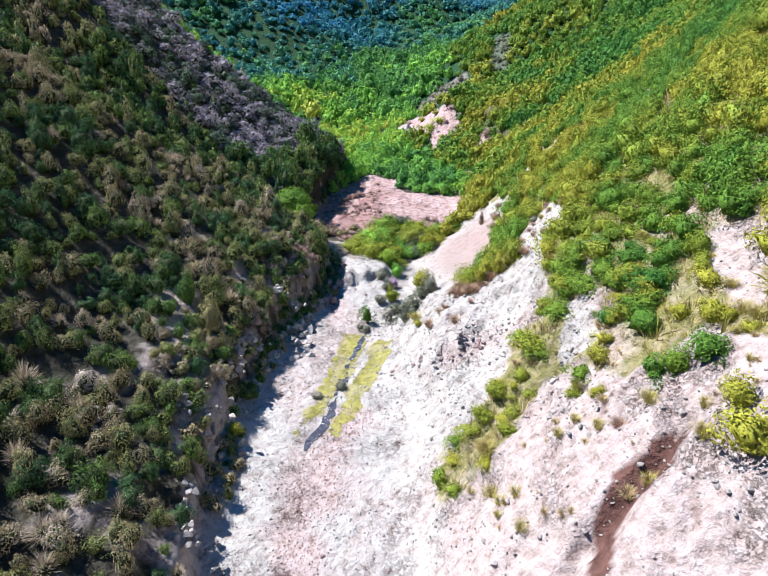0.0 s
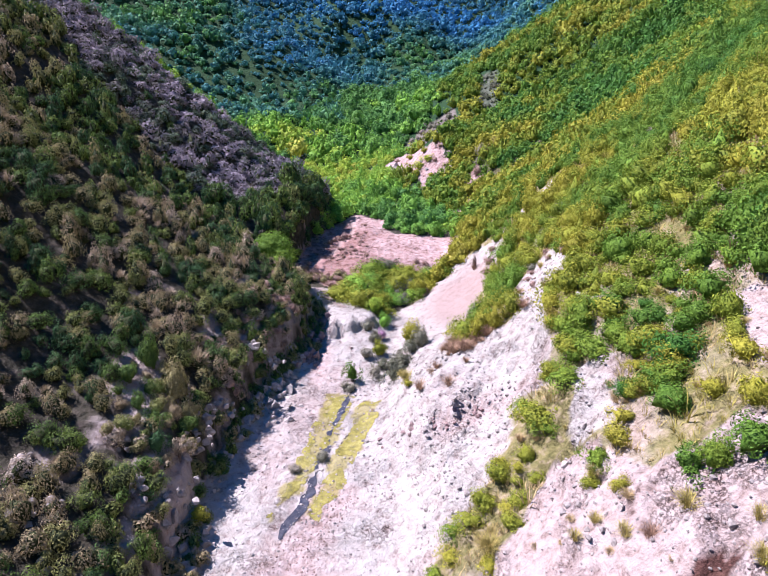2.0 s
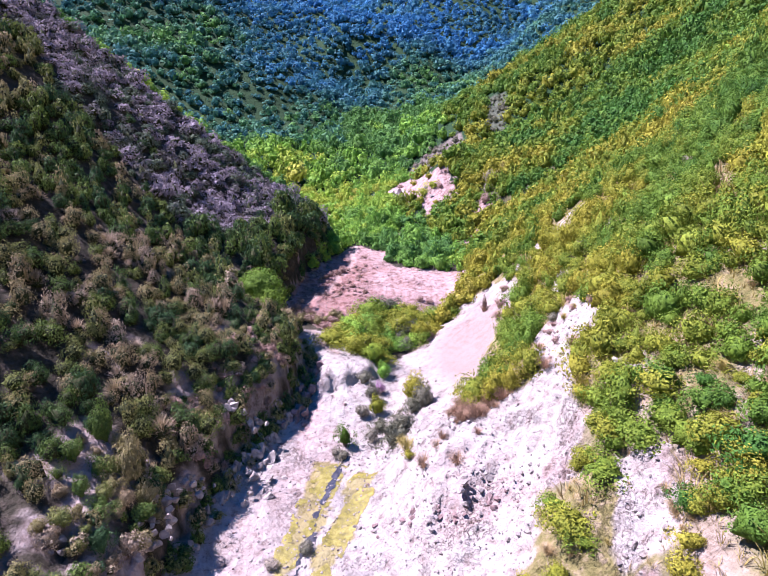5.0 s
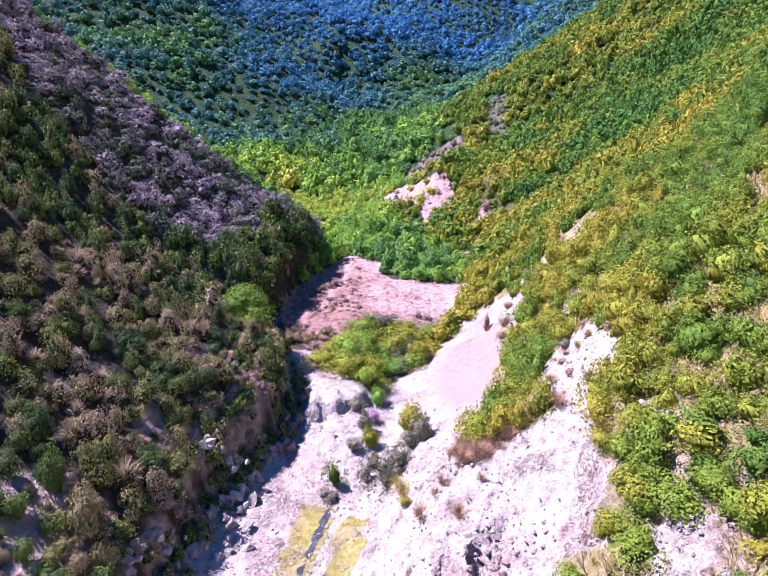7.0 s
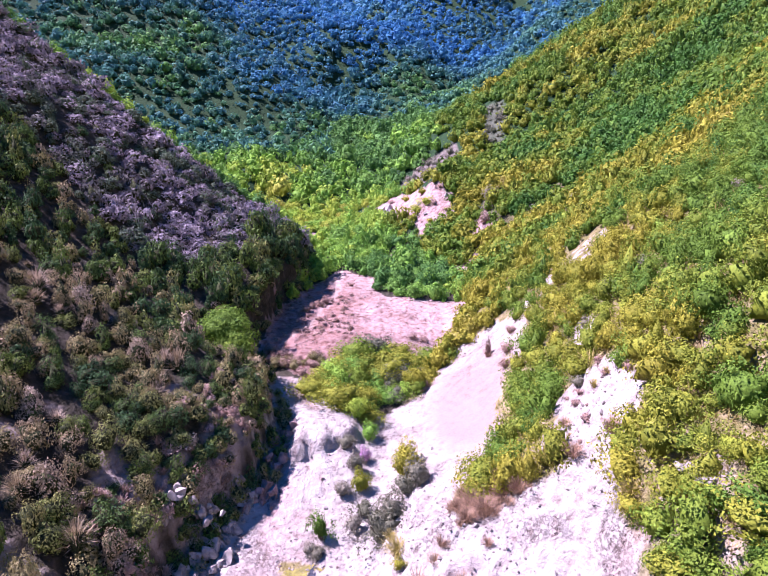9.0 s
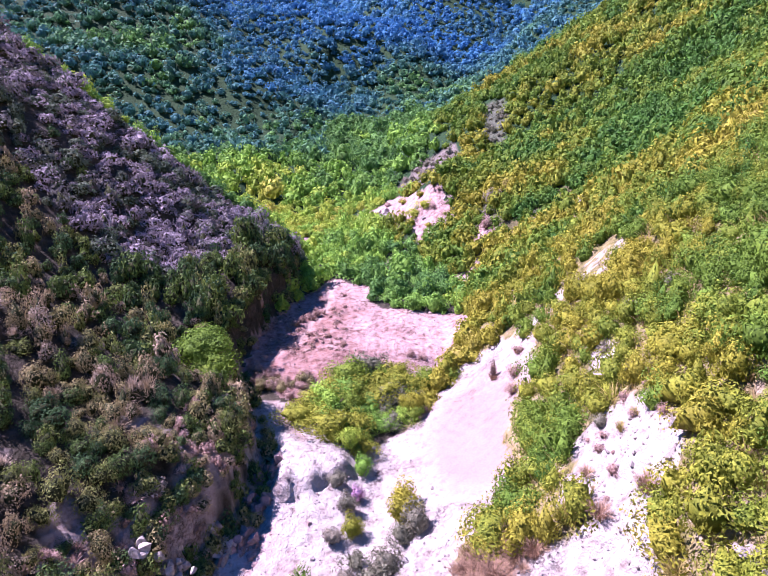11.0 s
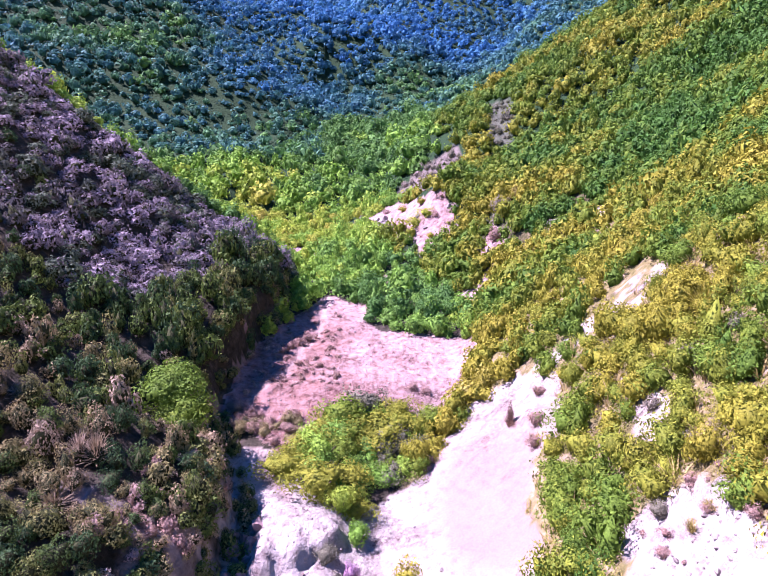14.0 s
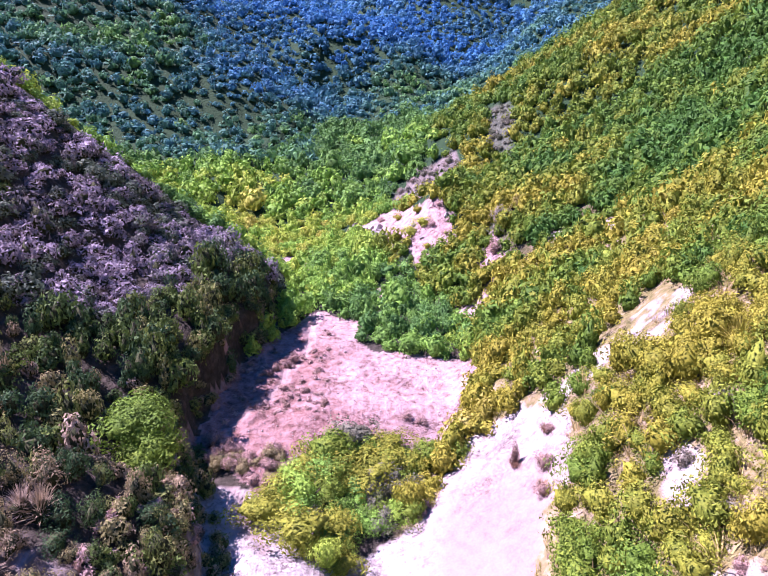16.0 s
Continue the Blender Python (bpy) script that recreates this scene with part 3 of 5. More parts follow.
def thicket(name, xs, ys, radii, tones, shapes, mat, label, category="scrub", tall=1.45, sink=0.25, seed=1, smooth=True, heart=None, dry=None):
    """Many plants joined into one mesh. heart: the material inside the crowns; dry: from this tone up most plants are tussocks, the last two shapes."""
    rng = np.random.default_rng(seed)
    zs = height(xs, ys)
    pick = rng.integers(0, len(shapes), len(xs))
    if dry is not None:
        pick = np.where((tones > dry) & (rng.uniform(0, 1, len(xs)) < 0.6), len(shapes) - 1 - pick % 2, pick % (len(shapes) - 2))
    turn = rng.uniform(0, 2 * math.pi, len(xs))
    hs = radii * tall * rng.uniform(0.75, 1.3, len(xs))
    vs, ts, tn, inn, base = [], [], [], [], 0
    for k, (v, t, core) in enumerate(shapes):
        w = np.where(pick == k)[0]
        if not len(w):
            continue
        c, s = np.cos(turn[w])[:, None], np.sin(turn[w])[:, None]
        r = radii[w][:, None]
        px = (v[None, :, 0] * c - v[None, :, 1] * s) * r + xs[w][:, None]
        py = (v[None, :, 0] * s + v[None, :, 1] * c) * r + ys[w][:, None]
        pz = v[None, :, 2] * hs[w][:, None] + (zs[w] - sink * radii[w])[:, None]
        vs.append(np.stack([px, py, pz], -1).reshape(-1, 3))
        ts.append((t[None] + (np.arange(len(w)) * len(v))[:, None, None] + base).reshape(-1, 3))
        tn.append(np.repeat(tones[w], len(v)))
        inn.append(np.tile(np.arange(len(t)) < core, len(w)))
        base += len(w) * len(v)
    ob = new(name, mesh_from(name, np.concatenate(vs), np.concatenate(ts), mat, [("tone", np.concatenate(tn))], smooth, np.concatenate(inn), heart or mat))
    return tagged(ob, label, category, kind="stuff")


def scatter(x0, x1, y0, y1, gap, seed):
    """Places on a shaken grid."""
    rng = np.random.default_rng(seed)
    X, Y = np.meshgrid(np.arange(x0, x1, gap), np.arange(y0, y1, gap))
    X = X + (np.arange(X.shape[0]) % 2)[:, None] * gap / 2
    X, Y = X.ravel() + rng.uniform(-0.42, 0.42, X.size) * gap, Y.ravel() + rng.uniform(-0.42, 0.42, X.size) * gap
    return X, Y, rng


def open_ground(x, y):
    z = zones(x, y)
    return (z["bare"] > 0.48) | inside(x, y, KNOB) | inside(x, y, SMALL_SCARS[0])


HABITS = ("mound", "broad", "upright", "mound", "broad", "mound")
NEAR = [crown_shape(k, 820, 12, 0.06, 1, HABITS[k]) for k in range(6)] + [spray_shape(8 + k, 300, 0.016) for k in range(2)]
SINGLE = [crown_shape(120 + k, 1350, 13, 0.058, 1, HABITS[k]) for k in range(6)]
MIDDLE = [crown_shape(20 + k, 320, 10, 0.11, 1, HABITS[k]) for k in range(6)] + [spray_shape(28 + k, 120, 0.03) for k in range(2)]
ROUND = ("mound", "broad")
DISTANT = [crown_shape(40 + k, 140, 8, 0.145, 1, ROUND[k % 2], 0.3) for k in range(6)]
FARTHEST = [crown_shape(60 + k, 62, 7, 0.22, 1, ROUND[k % 2], 0.25) for k in range(6)]


def within_view(x, y):
    return np.abs(x - 1) < 0.6 * y + 0.25 * np.clip(32 - height(x, y), 0, 32) + 4


# stretches of the banks whose bushes stand singly
def single_stretch(x, y):
    left = (y > 43) & (y < 54) & (x < -11) & (x > -20)
    right = (y > 26) & (y < 47) & (x > 5) & (x < 19)
    return left | right


# the left bank
x, y, rng = scatter(-62, -5, 18, 124, 1.36, 1)
dl = along(y, 1) - x
keep = (dl > 0.5) & ~(open_ground(x, y) & (dl < 4) & (rng.uniform(0, 1, len(x)) < 0.35)) & within_view(x, y) & (rng.uniform(0, 1, len(x)) < 0.82)
keep &= ~((dl < 1.2) & (y > 62) & (y < 84)) & (np.hypot(x + 12.9, y - 83.0) > 3.7)
x, y = x[keep], y[keep]
rad = rng.uniform(0.58, 1.3, len(x)) * (1.1 + 0.3 * fbm(x, y, 12, 2, 90)) * np.where(rng.uniform(0, 1, len(x)) < 0.07, 1.5, 1.0)
tone = np.clip(0.38 + 0.55 * fbm(x, y, 6, 3, 91) + rng.normal(0, 0.28, len(x)), 0, 1)
tone = np.where(rad > 1.6, tone * 0.4 + 0.1, tone)
heath = (y + 3.0 * fbm(x, y, 6, 3, 92) > np.interp(x, [-62, -45, -39, -33, -25, -19, -14, -10], [112, 104, 100, 97, 91, 97, 110, 117])) & (fbm(x, y, 7, 3, 99) > -0.5)
near = (y < 78) & ~heath
alone = single_stretch(x, y)
alone &= ~heath
LEFT_SINGLE = (x[alone], y[alone], rad[alone], tone[alone])
n1, n2, n3 = near & ~alone, ~near & ~heath, heath & ~alone
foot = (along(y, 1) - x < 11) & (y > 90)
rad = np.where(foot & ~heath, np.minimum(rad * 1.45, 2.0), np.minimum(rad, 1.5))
# deep shade along the bank's foot is put into the leaf tone
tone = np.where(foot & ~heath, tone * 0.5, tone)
thicket("scrub", x[n1], y[n1], rad[n1], tone[n1], NEAR, LEAF_LEFT, "olive and brown scrub covering the steep shaded bank", seed=2, heart=HEART_SHADE, dry=0.7)
thicket("scrub", x[n2], y[n2], rad[n2], tone[n2] * 0.8, MIDDLE[:6], LEAF_LEFT, "dark olive scrub, toned down for shade, at the foot of the heath spur", seed=3, tall=1.6, heart=HEART_SHADE)
thicket("heath", x[n3], y[n3], rad[n3] * 1.5, np.clip(tone[n3] * 1.5 - 0.12, 0, 1), MIDDLE[:6], LEAF_HEATH, "mauve-grey dry heath covering the spur", "heath", seed=4, tall=0.95, sink=0.35, heart=HEART_SHADE)

# the right bank
x, y, rng = scatter(2, 85, 16, 142, 1.3, 5)
keep = (x > along(y, 2) + 0.8) & ~open_ground(x, y) & within_view(x, y)
for dx, dy in ((0.9, 0.3), (-0.9, -0.3), (0, 1.2), (0, -1.0)):
    keep &= ~(inside(x + dx, y + dy, RIDGE_SCAR) & (fbm(x, y, 2.5, 2, 47) > -0.08))
keep &= ~(inside(x - 1.1, y, WASH) & (y > 60) & (y < 80))
keep &= rng.uniform(0, 1, len(x)) < np.where((y < 37) & (x < 22), 0.35, np.where((x < 13.5) & (y < 50), 0.4, 0.97))
x, y = x[keep], y[keep]
rad = rng.uniform(1.05, 1.95, len(x)) * (1 + 0.25 * fbm(x, y, 9, 2, 96)) * np.where((y < 37) & (x < 22), 0.75, np.where((x < 13.5) & (y < 50), 0.7, 1.0))
tone = np.clip(0.46 + 0.6 * fbm(x, y, 8, 3, 93) + rng.normal(0, 0.1, len(x)) - 0.14 * np.clip((y - 85) / 40, 0, 1) - 0.16 * np.clip((x - 26) / 18, 0, 1), 0, 1)
near = y < 84
alone = single_stretch(x, y)
RIGHT_SINGLE = (x[alone], y[alone], rad[alone], tone[alone])
n1, n2, n4 = near & ~alone, ~near & (y < 100), y >= 100
thicket("scrub", x[n1], y[n1], rad[n1], tone[n1], NEAR, LEAF_RIGHT, "yellow-green scrub covering the sunlit bank", seed=6, tall=1.15, sink=0.32, dry=0.85)
thicket("scrub", x[n2], y[n2], rad[n2] * 1.1, tone[n2], MIDDLE[:6], LEAF_RIGHT, "green and yellow scrub on the upper sunlit bank", seed=7, tall=1.2, sink=0.32)
thicket("scrub", x[n4], y[n4], rad[n4] * 1.2, tone[n4], DISTANT, LEAF_RIGHT, "green scrub on the far part of the sunlit bank", seed=17, tall=1.2, sink=0.32)
x, y, rng = scatter(2, 128, 142, 210, 2.2, 25)
keep = (x > along(y, 2) + 0.8) & ~open_ground(x, y) & within_view(x, y) & ((x > 20) | (y < 152))
x, y = x[keep], y[keep]
tone = np.clip(0.30 + 0.5 * fbm(x, y, 14, 3, 93) + rng.normal(0, 0.09, len(x)) + 0.1 * np.clip((x - 50) / 40, 0, 1), 0, 1)
thicket("scrub", x, y, rng.uniform(1.5, 2.7, len(x)), tone, DISTANT, LEAF_RIGHT, "olive-green scrub up to the crest of the sunlit bank", seed=26, tall=1.25, sink=0.32)

# the middle of the valley, past the pink flat
x, y, rng = scatter(-110, 60, 166, 252, 3.0, 18)
far_x, far_y = x, y
x, y, rng = scatter(-60, 60, 102, 166, 1.9, 8)
x, y = np.concatenate([x, far_x]), np.concatenate([y, far_y])
keep = ~open_ground(x, y) & ((x > along(y, 1) - 0.5) | (y > 126)) & ((x < along(y, 2) + 1) | ((y > 150) & (x < 20))) & within_view(x, y - 20)
keep &= ~((x < -9 + 2.5 * fbm(x, y, 14, 2, 101)) & (y > 200 + 8 * fbm(x, y, 20, 2, 102)))
x, y = x[keep], y[keep]
rad = rng.uniform(1.1, 2.1, len(x)) * np.where(rng.uniform(0, 1, len(x)) < 0.08, 1.5, 1.0) * np.where(y > 166, 1.5, 1.0)
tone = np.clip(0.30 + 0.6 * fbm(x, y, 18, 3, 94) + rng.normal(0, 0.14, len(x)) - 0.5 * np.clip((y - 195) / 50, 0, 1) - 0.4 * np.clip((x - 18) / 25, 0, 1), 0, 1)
near = y < 166
thicket("thicket", x[near], y[near], rad[near], tone[near], MIDDLE[:6], LEAF_MID, "bright green thicket filling the valley floor", "thicket", seed=9, tall=1.15, sink=0.32)
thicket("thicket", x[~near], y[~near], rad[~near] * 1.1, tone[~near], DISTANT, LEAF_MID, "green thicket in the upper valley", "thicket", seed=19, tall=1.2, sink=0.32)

# the far forest, its leaf tone bluer with distance to stand for haze
x, y, rng = scatter(-330, 330, 196, 400, 3.7, 10)
keep = (np.abs(x) < 25 + 0.62 * (y - 40)) & ((y > 250) | (x < -80) | ((x < -9) & (y > 198)) | ((x > 20) & (y > 211)))
x, y = x[keep], y[keep]
rad = rng.uniform(1.9, 3.7, len(x)) * (1.1 + 0.3 * fbm(x, y, 30, 2, 106))
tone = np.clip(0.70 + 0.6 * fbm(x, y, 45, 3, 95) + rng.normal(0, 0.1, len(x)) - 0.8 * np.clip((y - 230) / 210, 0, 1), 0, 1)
thicket("forest", x, y, rad, tone, FARTHEST, LEAF_FAR, "dark teal forest, tinted haze-blue with distance, on the far mountainsides", "forest", seed=11, tall=0.95, sink=0.3)
x, y, rng = scatter(-420, 420, 400, 640, 7.0, 12)
keep = np.abs(x) < 25 + 0.62 * (y - 40)
x, y = x[keep], y[keep]
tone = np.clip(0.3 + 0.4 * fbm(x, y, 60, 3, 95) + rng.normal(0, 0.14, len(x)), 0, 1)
thicket("forest", x, y, rng.uniform(3.4, 6.4, len(x)), tone, FARTHEST, LEAF_FAR, "green forest tinted haze-blue near the head of the valley", "forest", seed=13, tall=1.1)
x, y, rng = scatter(-640, 640, 640, 1150, 19, 14)
keep = np.abs(x) < 25 + 0.62 * (y - 40)
x, y = x[keep], y[keep]
thicket("forest", x, y, rng.uniform(11, 17, len(x)), np.clip(rng.normal(0.1, 0.15, len(x)), 0, 1), FARTHEST, LEAF_FAR, "forest tinted haze-blue at the head of the valley", "forest", seed=15, tall=0.8)

# both banks farther down the valley
x, y, rng = scatter(-60, 60, -55, 22, 3.0, 16)
keep = ((x < along(y, 1) - 2) | (x > 19)) & ~((y > 16) & within_view(x, y))
x, y = x[keep], y[keep]
thicket("scrub", x, y, rng.uniform(1.2, 2.2, len(x)), rng.uniform(0.2, 0.9, len(x)), FARTHEST, LEAF_LEFT, "olive scrub on the banks down the valley", seed=18, tall=0.9)


# ---- single plants, stones and water ----
def part(name, me, parent, m=Matrix(), label=""):
    ob = new(name, me)
    ob.parent = parent
    ob.matrix_basis = m
    return tagged(ob, label)


def stem_mesh(seed, tall=0.8, wide=0.05, limbs=5):
    """Tapered stems that fork from one foot."""
    rng = np.random.default_rng(seed)
    vs, ts = [], []
    for k in range(limbs):
        a = 2 * math.pi * (k + rng.uniform(0, 0.6)) / limbs
        tip = np.array([math.cos(a) * 0.45, math.sin(a) * 0.45, tall * rng.uniform(0.8, 1.1)])
        mid = tip * (0.4, 0.4, 0.55)
        rings = []
        for c, r in ((np.array([0, 0, -0.3]), wide), (mid, wide * 0.7), (tip, wide * 0.3)):
            rings.append([c + (r * math.cos(q), r * math.sin(q), 0) for q in np.arange(5) * 2 * math.pi / 5])
        base = sum(len(v) for v in vs)
        vs.append(np.array(rings).reshape(-1, 3))
        for j in range(2):
            for i in range(5):
                p, q = base + j * 5 + i, base + j * 5 + (i + 1) % 5
                ts += [(p, q, q + 5), (p, q + 5, p + 5)]
    return mesh_from("stem", np.concatenate(vs), np.array(ts), BARK)


STEMS = [stem_mesh(k) for k in range(3)]
MADE = {}


def placed(x, y, r, tall, turn, sink=0.2):
    z = float(height(x, y)) - sink * r
    return Matrix.Translation((x, y, z)) @ Matrix.Rotation(turn, 4, "Z") @ Matrix.Diagonal((r, r, r * tall, 1))


def bush(x, y, r, mat, tone, label, group="", tall=1.15, name="bush", shape=0, turn=0.0):
    """One bush: stems and a leafy crown. Bushes alike share their meshes."""
    step = round(tone * 6) / 6
    key = (name, mat.name, shape, step, label)
    m = placed(x, y, r, tall, turn)
    if key in MADE:
        return copy_thing(MADE[key], m)
    ob = new(name)
    ob.matrix_basis = m
    v, t, _ = SINGLE[shape % len(SINGLE)]
    part("crown", mesh_from("crown", v, t, mat, [("tone", np.full(len(v), step))], True), ob)
    part("stem", STEMS[shape % 3], ob)
    tagged(ob, label, "bush", group)
    MADE[key] = ob
    return ob


def left_words(t):
    return ("dark green leafy bush on the shaded bank" if t < 0.35 else "olive-green bush on the shaded bank" if t < 0.6
            else "brown half-dry bush on the shaded bank" if t < 0.85 else "pale grey dry bush on the shaded bank")


def right_words(t):
    return ("fresh green bush on the sunlit clay bank" if t < 0.4 else "yellow-green bush on the sunlit clay bank" if t < 0.75
            else "golden dry bush on the sunlit clay bank")


rng = np.random.default_rng(77)
for x, y, r, t in zip(*LEFT_SINGLE):
    bush(x, y, r, LEAF_LEFT, t, left_words(round(t * 6) / 6), "bushes on the shaded bank", rng.uniform(0.95, 1.5), shape=int(rng.integers(6)), turn=rng.uniform(0, 6.28))
for x, y, r, t in zip(*RIGHT_SINGLE):
    bush(x, y, r, LEAF_RIGHT, t, right_words(round(t * 6) / 6), "bushes on the clay bank", rng.uniform(0.7, 1.0), shape=int(rng.integers(6)), turn=rng.uniform(0, 6.28))


def blades(seed, count=70, lean=0.55, w=0.05):
    """A tuft of bent grass blades about 1 m in half-width."""
    rng = np.random.default_rng(seed)
    a = rng.uniform(0, 2 * math.pi, count)
    out = np.c_[np.cos(a), np.sin(a), np.zeros(count)]
    side = np.c_[-np.sin(a), np.cos(a), np.zeros(count)]
    foot = out * rng.uniform(0, 0.45, count)[:, None]
    ln, ht = rng.uniform(0.2, lean + 0.2, count)[:, None], rng.uniform(0.5, 1.1, count)[:, None]
    p = [foot - side * w, foot + side * w, foot + out * ln * 0.5 + (0, 0, 1) * ht * 0.7 - side * w * 0.8,
         foot + out * ln * 0.5 + (0, 0, 1) * ht * 0.7 + side * w * 0.8, foot + out * ln * 1.2 + (0, 0, 1) * ht]
    k = 5 * np.arange(count)
    t = np.concatenate([np.stack([k, k + 1, k + 3], 1), np.stack([k, k + 3, k + 2], 1), np.stack([k + 2, k + 3, k + 4], 1)])
    return np.stack(p, 1).reshape(-1, 3) - (0, 0, 0.05), t


def tuft(x, y, r, tone, label, tall=1.0, shape=0, mat=LEAF_DRY, name="grass_tuft", count=260):
    key = (name, shape, tone, label)
    m = placed(x, y, r, tall, x * 7 + y, 0.06)
    if key in MADE:
        return copy_thing(MADE[key], m)
    v, t = blades(300 + shape, count, 0.75, 0.016)
    ob = new(name, mesh_from(name, v, t, mat, [("tone", np.full(len(v), tone))]))
    ob.matrix_basis = m
    tagged(ob, label, "grass", "grass tufts")
    MADE[key] = ob
    return ob


# the round tree on the brink above the fall
def round_tree(x, y, r, tall):
    ob = new("tree")
    ob.matrix_basis = Matrix.Translation((x, y, float(height(x, y)) - 0.2))
    part("trunk", stem_mesh(50, tall * 0.75, 0.16, 6), ob)
    v, t, _ = crown_shape(61, 3600, 22, 0.05, 2, "broad")
    w, q, _ = crown_shape(62, 2600, 18, 0.055, 2, "broad")
    for vv, tt, at, s, tone in ((v, t, (-0.5, 0.6, tall * 0.28), (r, r, tall * 0.62), 0.24), (w, q, (0.9, -1.4, tall * 0.08), (r * 0.8, r * 0.8, tall * 0.5), 0.3)):
        part("crown", mesh_from("crown", vv * s + at, tt, LEAF_RIGHT, [("tone", np.full(len(vv), tone))], True), ob)
    return tagged(ob, "round bright green tree on the brink of the bank", "tree")


round_tree(-12.7, 83.2, 3.0, 4.4)

# the thicket in front of the pink flat, bush by bush
ISLAND = [(-5.6, 82.6), (-3.8, 84.8), (-1.2, 87.5), (2.0, 90.4), (5.0, 89.8), (6.8, 88.2), (10.3, 90.6), (10.3, 88.0), (7.9, 84.4), (7.2, 81.4), (5.0, 81.0),
          (2.4, 79.6), (1.4, 77.2), (-1.0, 77.8), (-2.8, 80.4)]
x, y, rng = scatter(-7, 13, 75, 94, 1.25, 21)
keep = inside(x, y, ISLAND)
for x, y in zip(x[keep], y[keep]):
    t = float(np.clip(0.62 + 0.5 * float(fbm(np.array([x]), np.array([y]), 4, 3, 97)[0]) + rng.normal(0, 0.15), 0.1, 1))
    dry = rng.uniform() < (0.4 if x > 3.5 and y < 85.5 else 0.1)
    t = min(t, 0.62) if x > -1.5 else 0.7
    bush(x, y, rng.uniform(1.1, 1.75), LEAF_GREY if dry else LEAF_RIGHT if rng.uniform() < 0.75 else LEAF_MID, t * (0.75 if not dry else 0.6), "grey-leaved bush in the green thicket" if dry else "bright olive-green bush in the thicket above the fall",
         "thicket above the fall", rng.uniform(0.75, 1.0), shape=int(rng.integers(6)), turn=rng.uniform(0, 6.28))

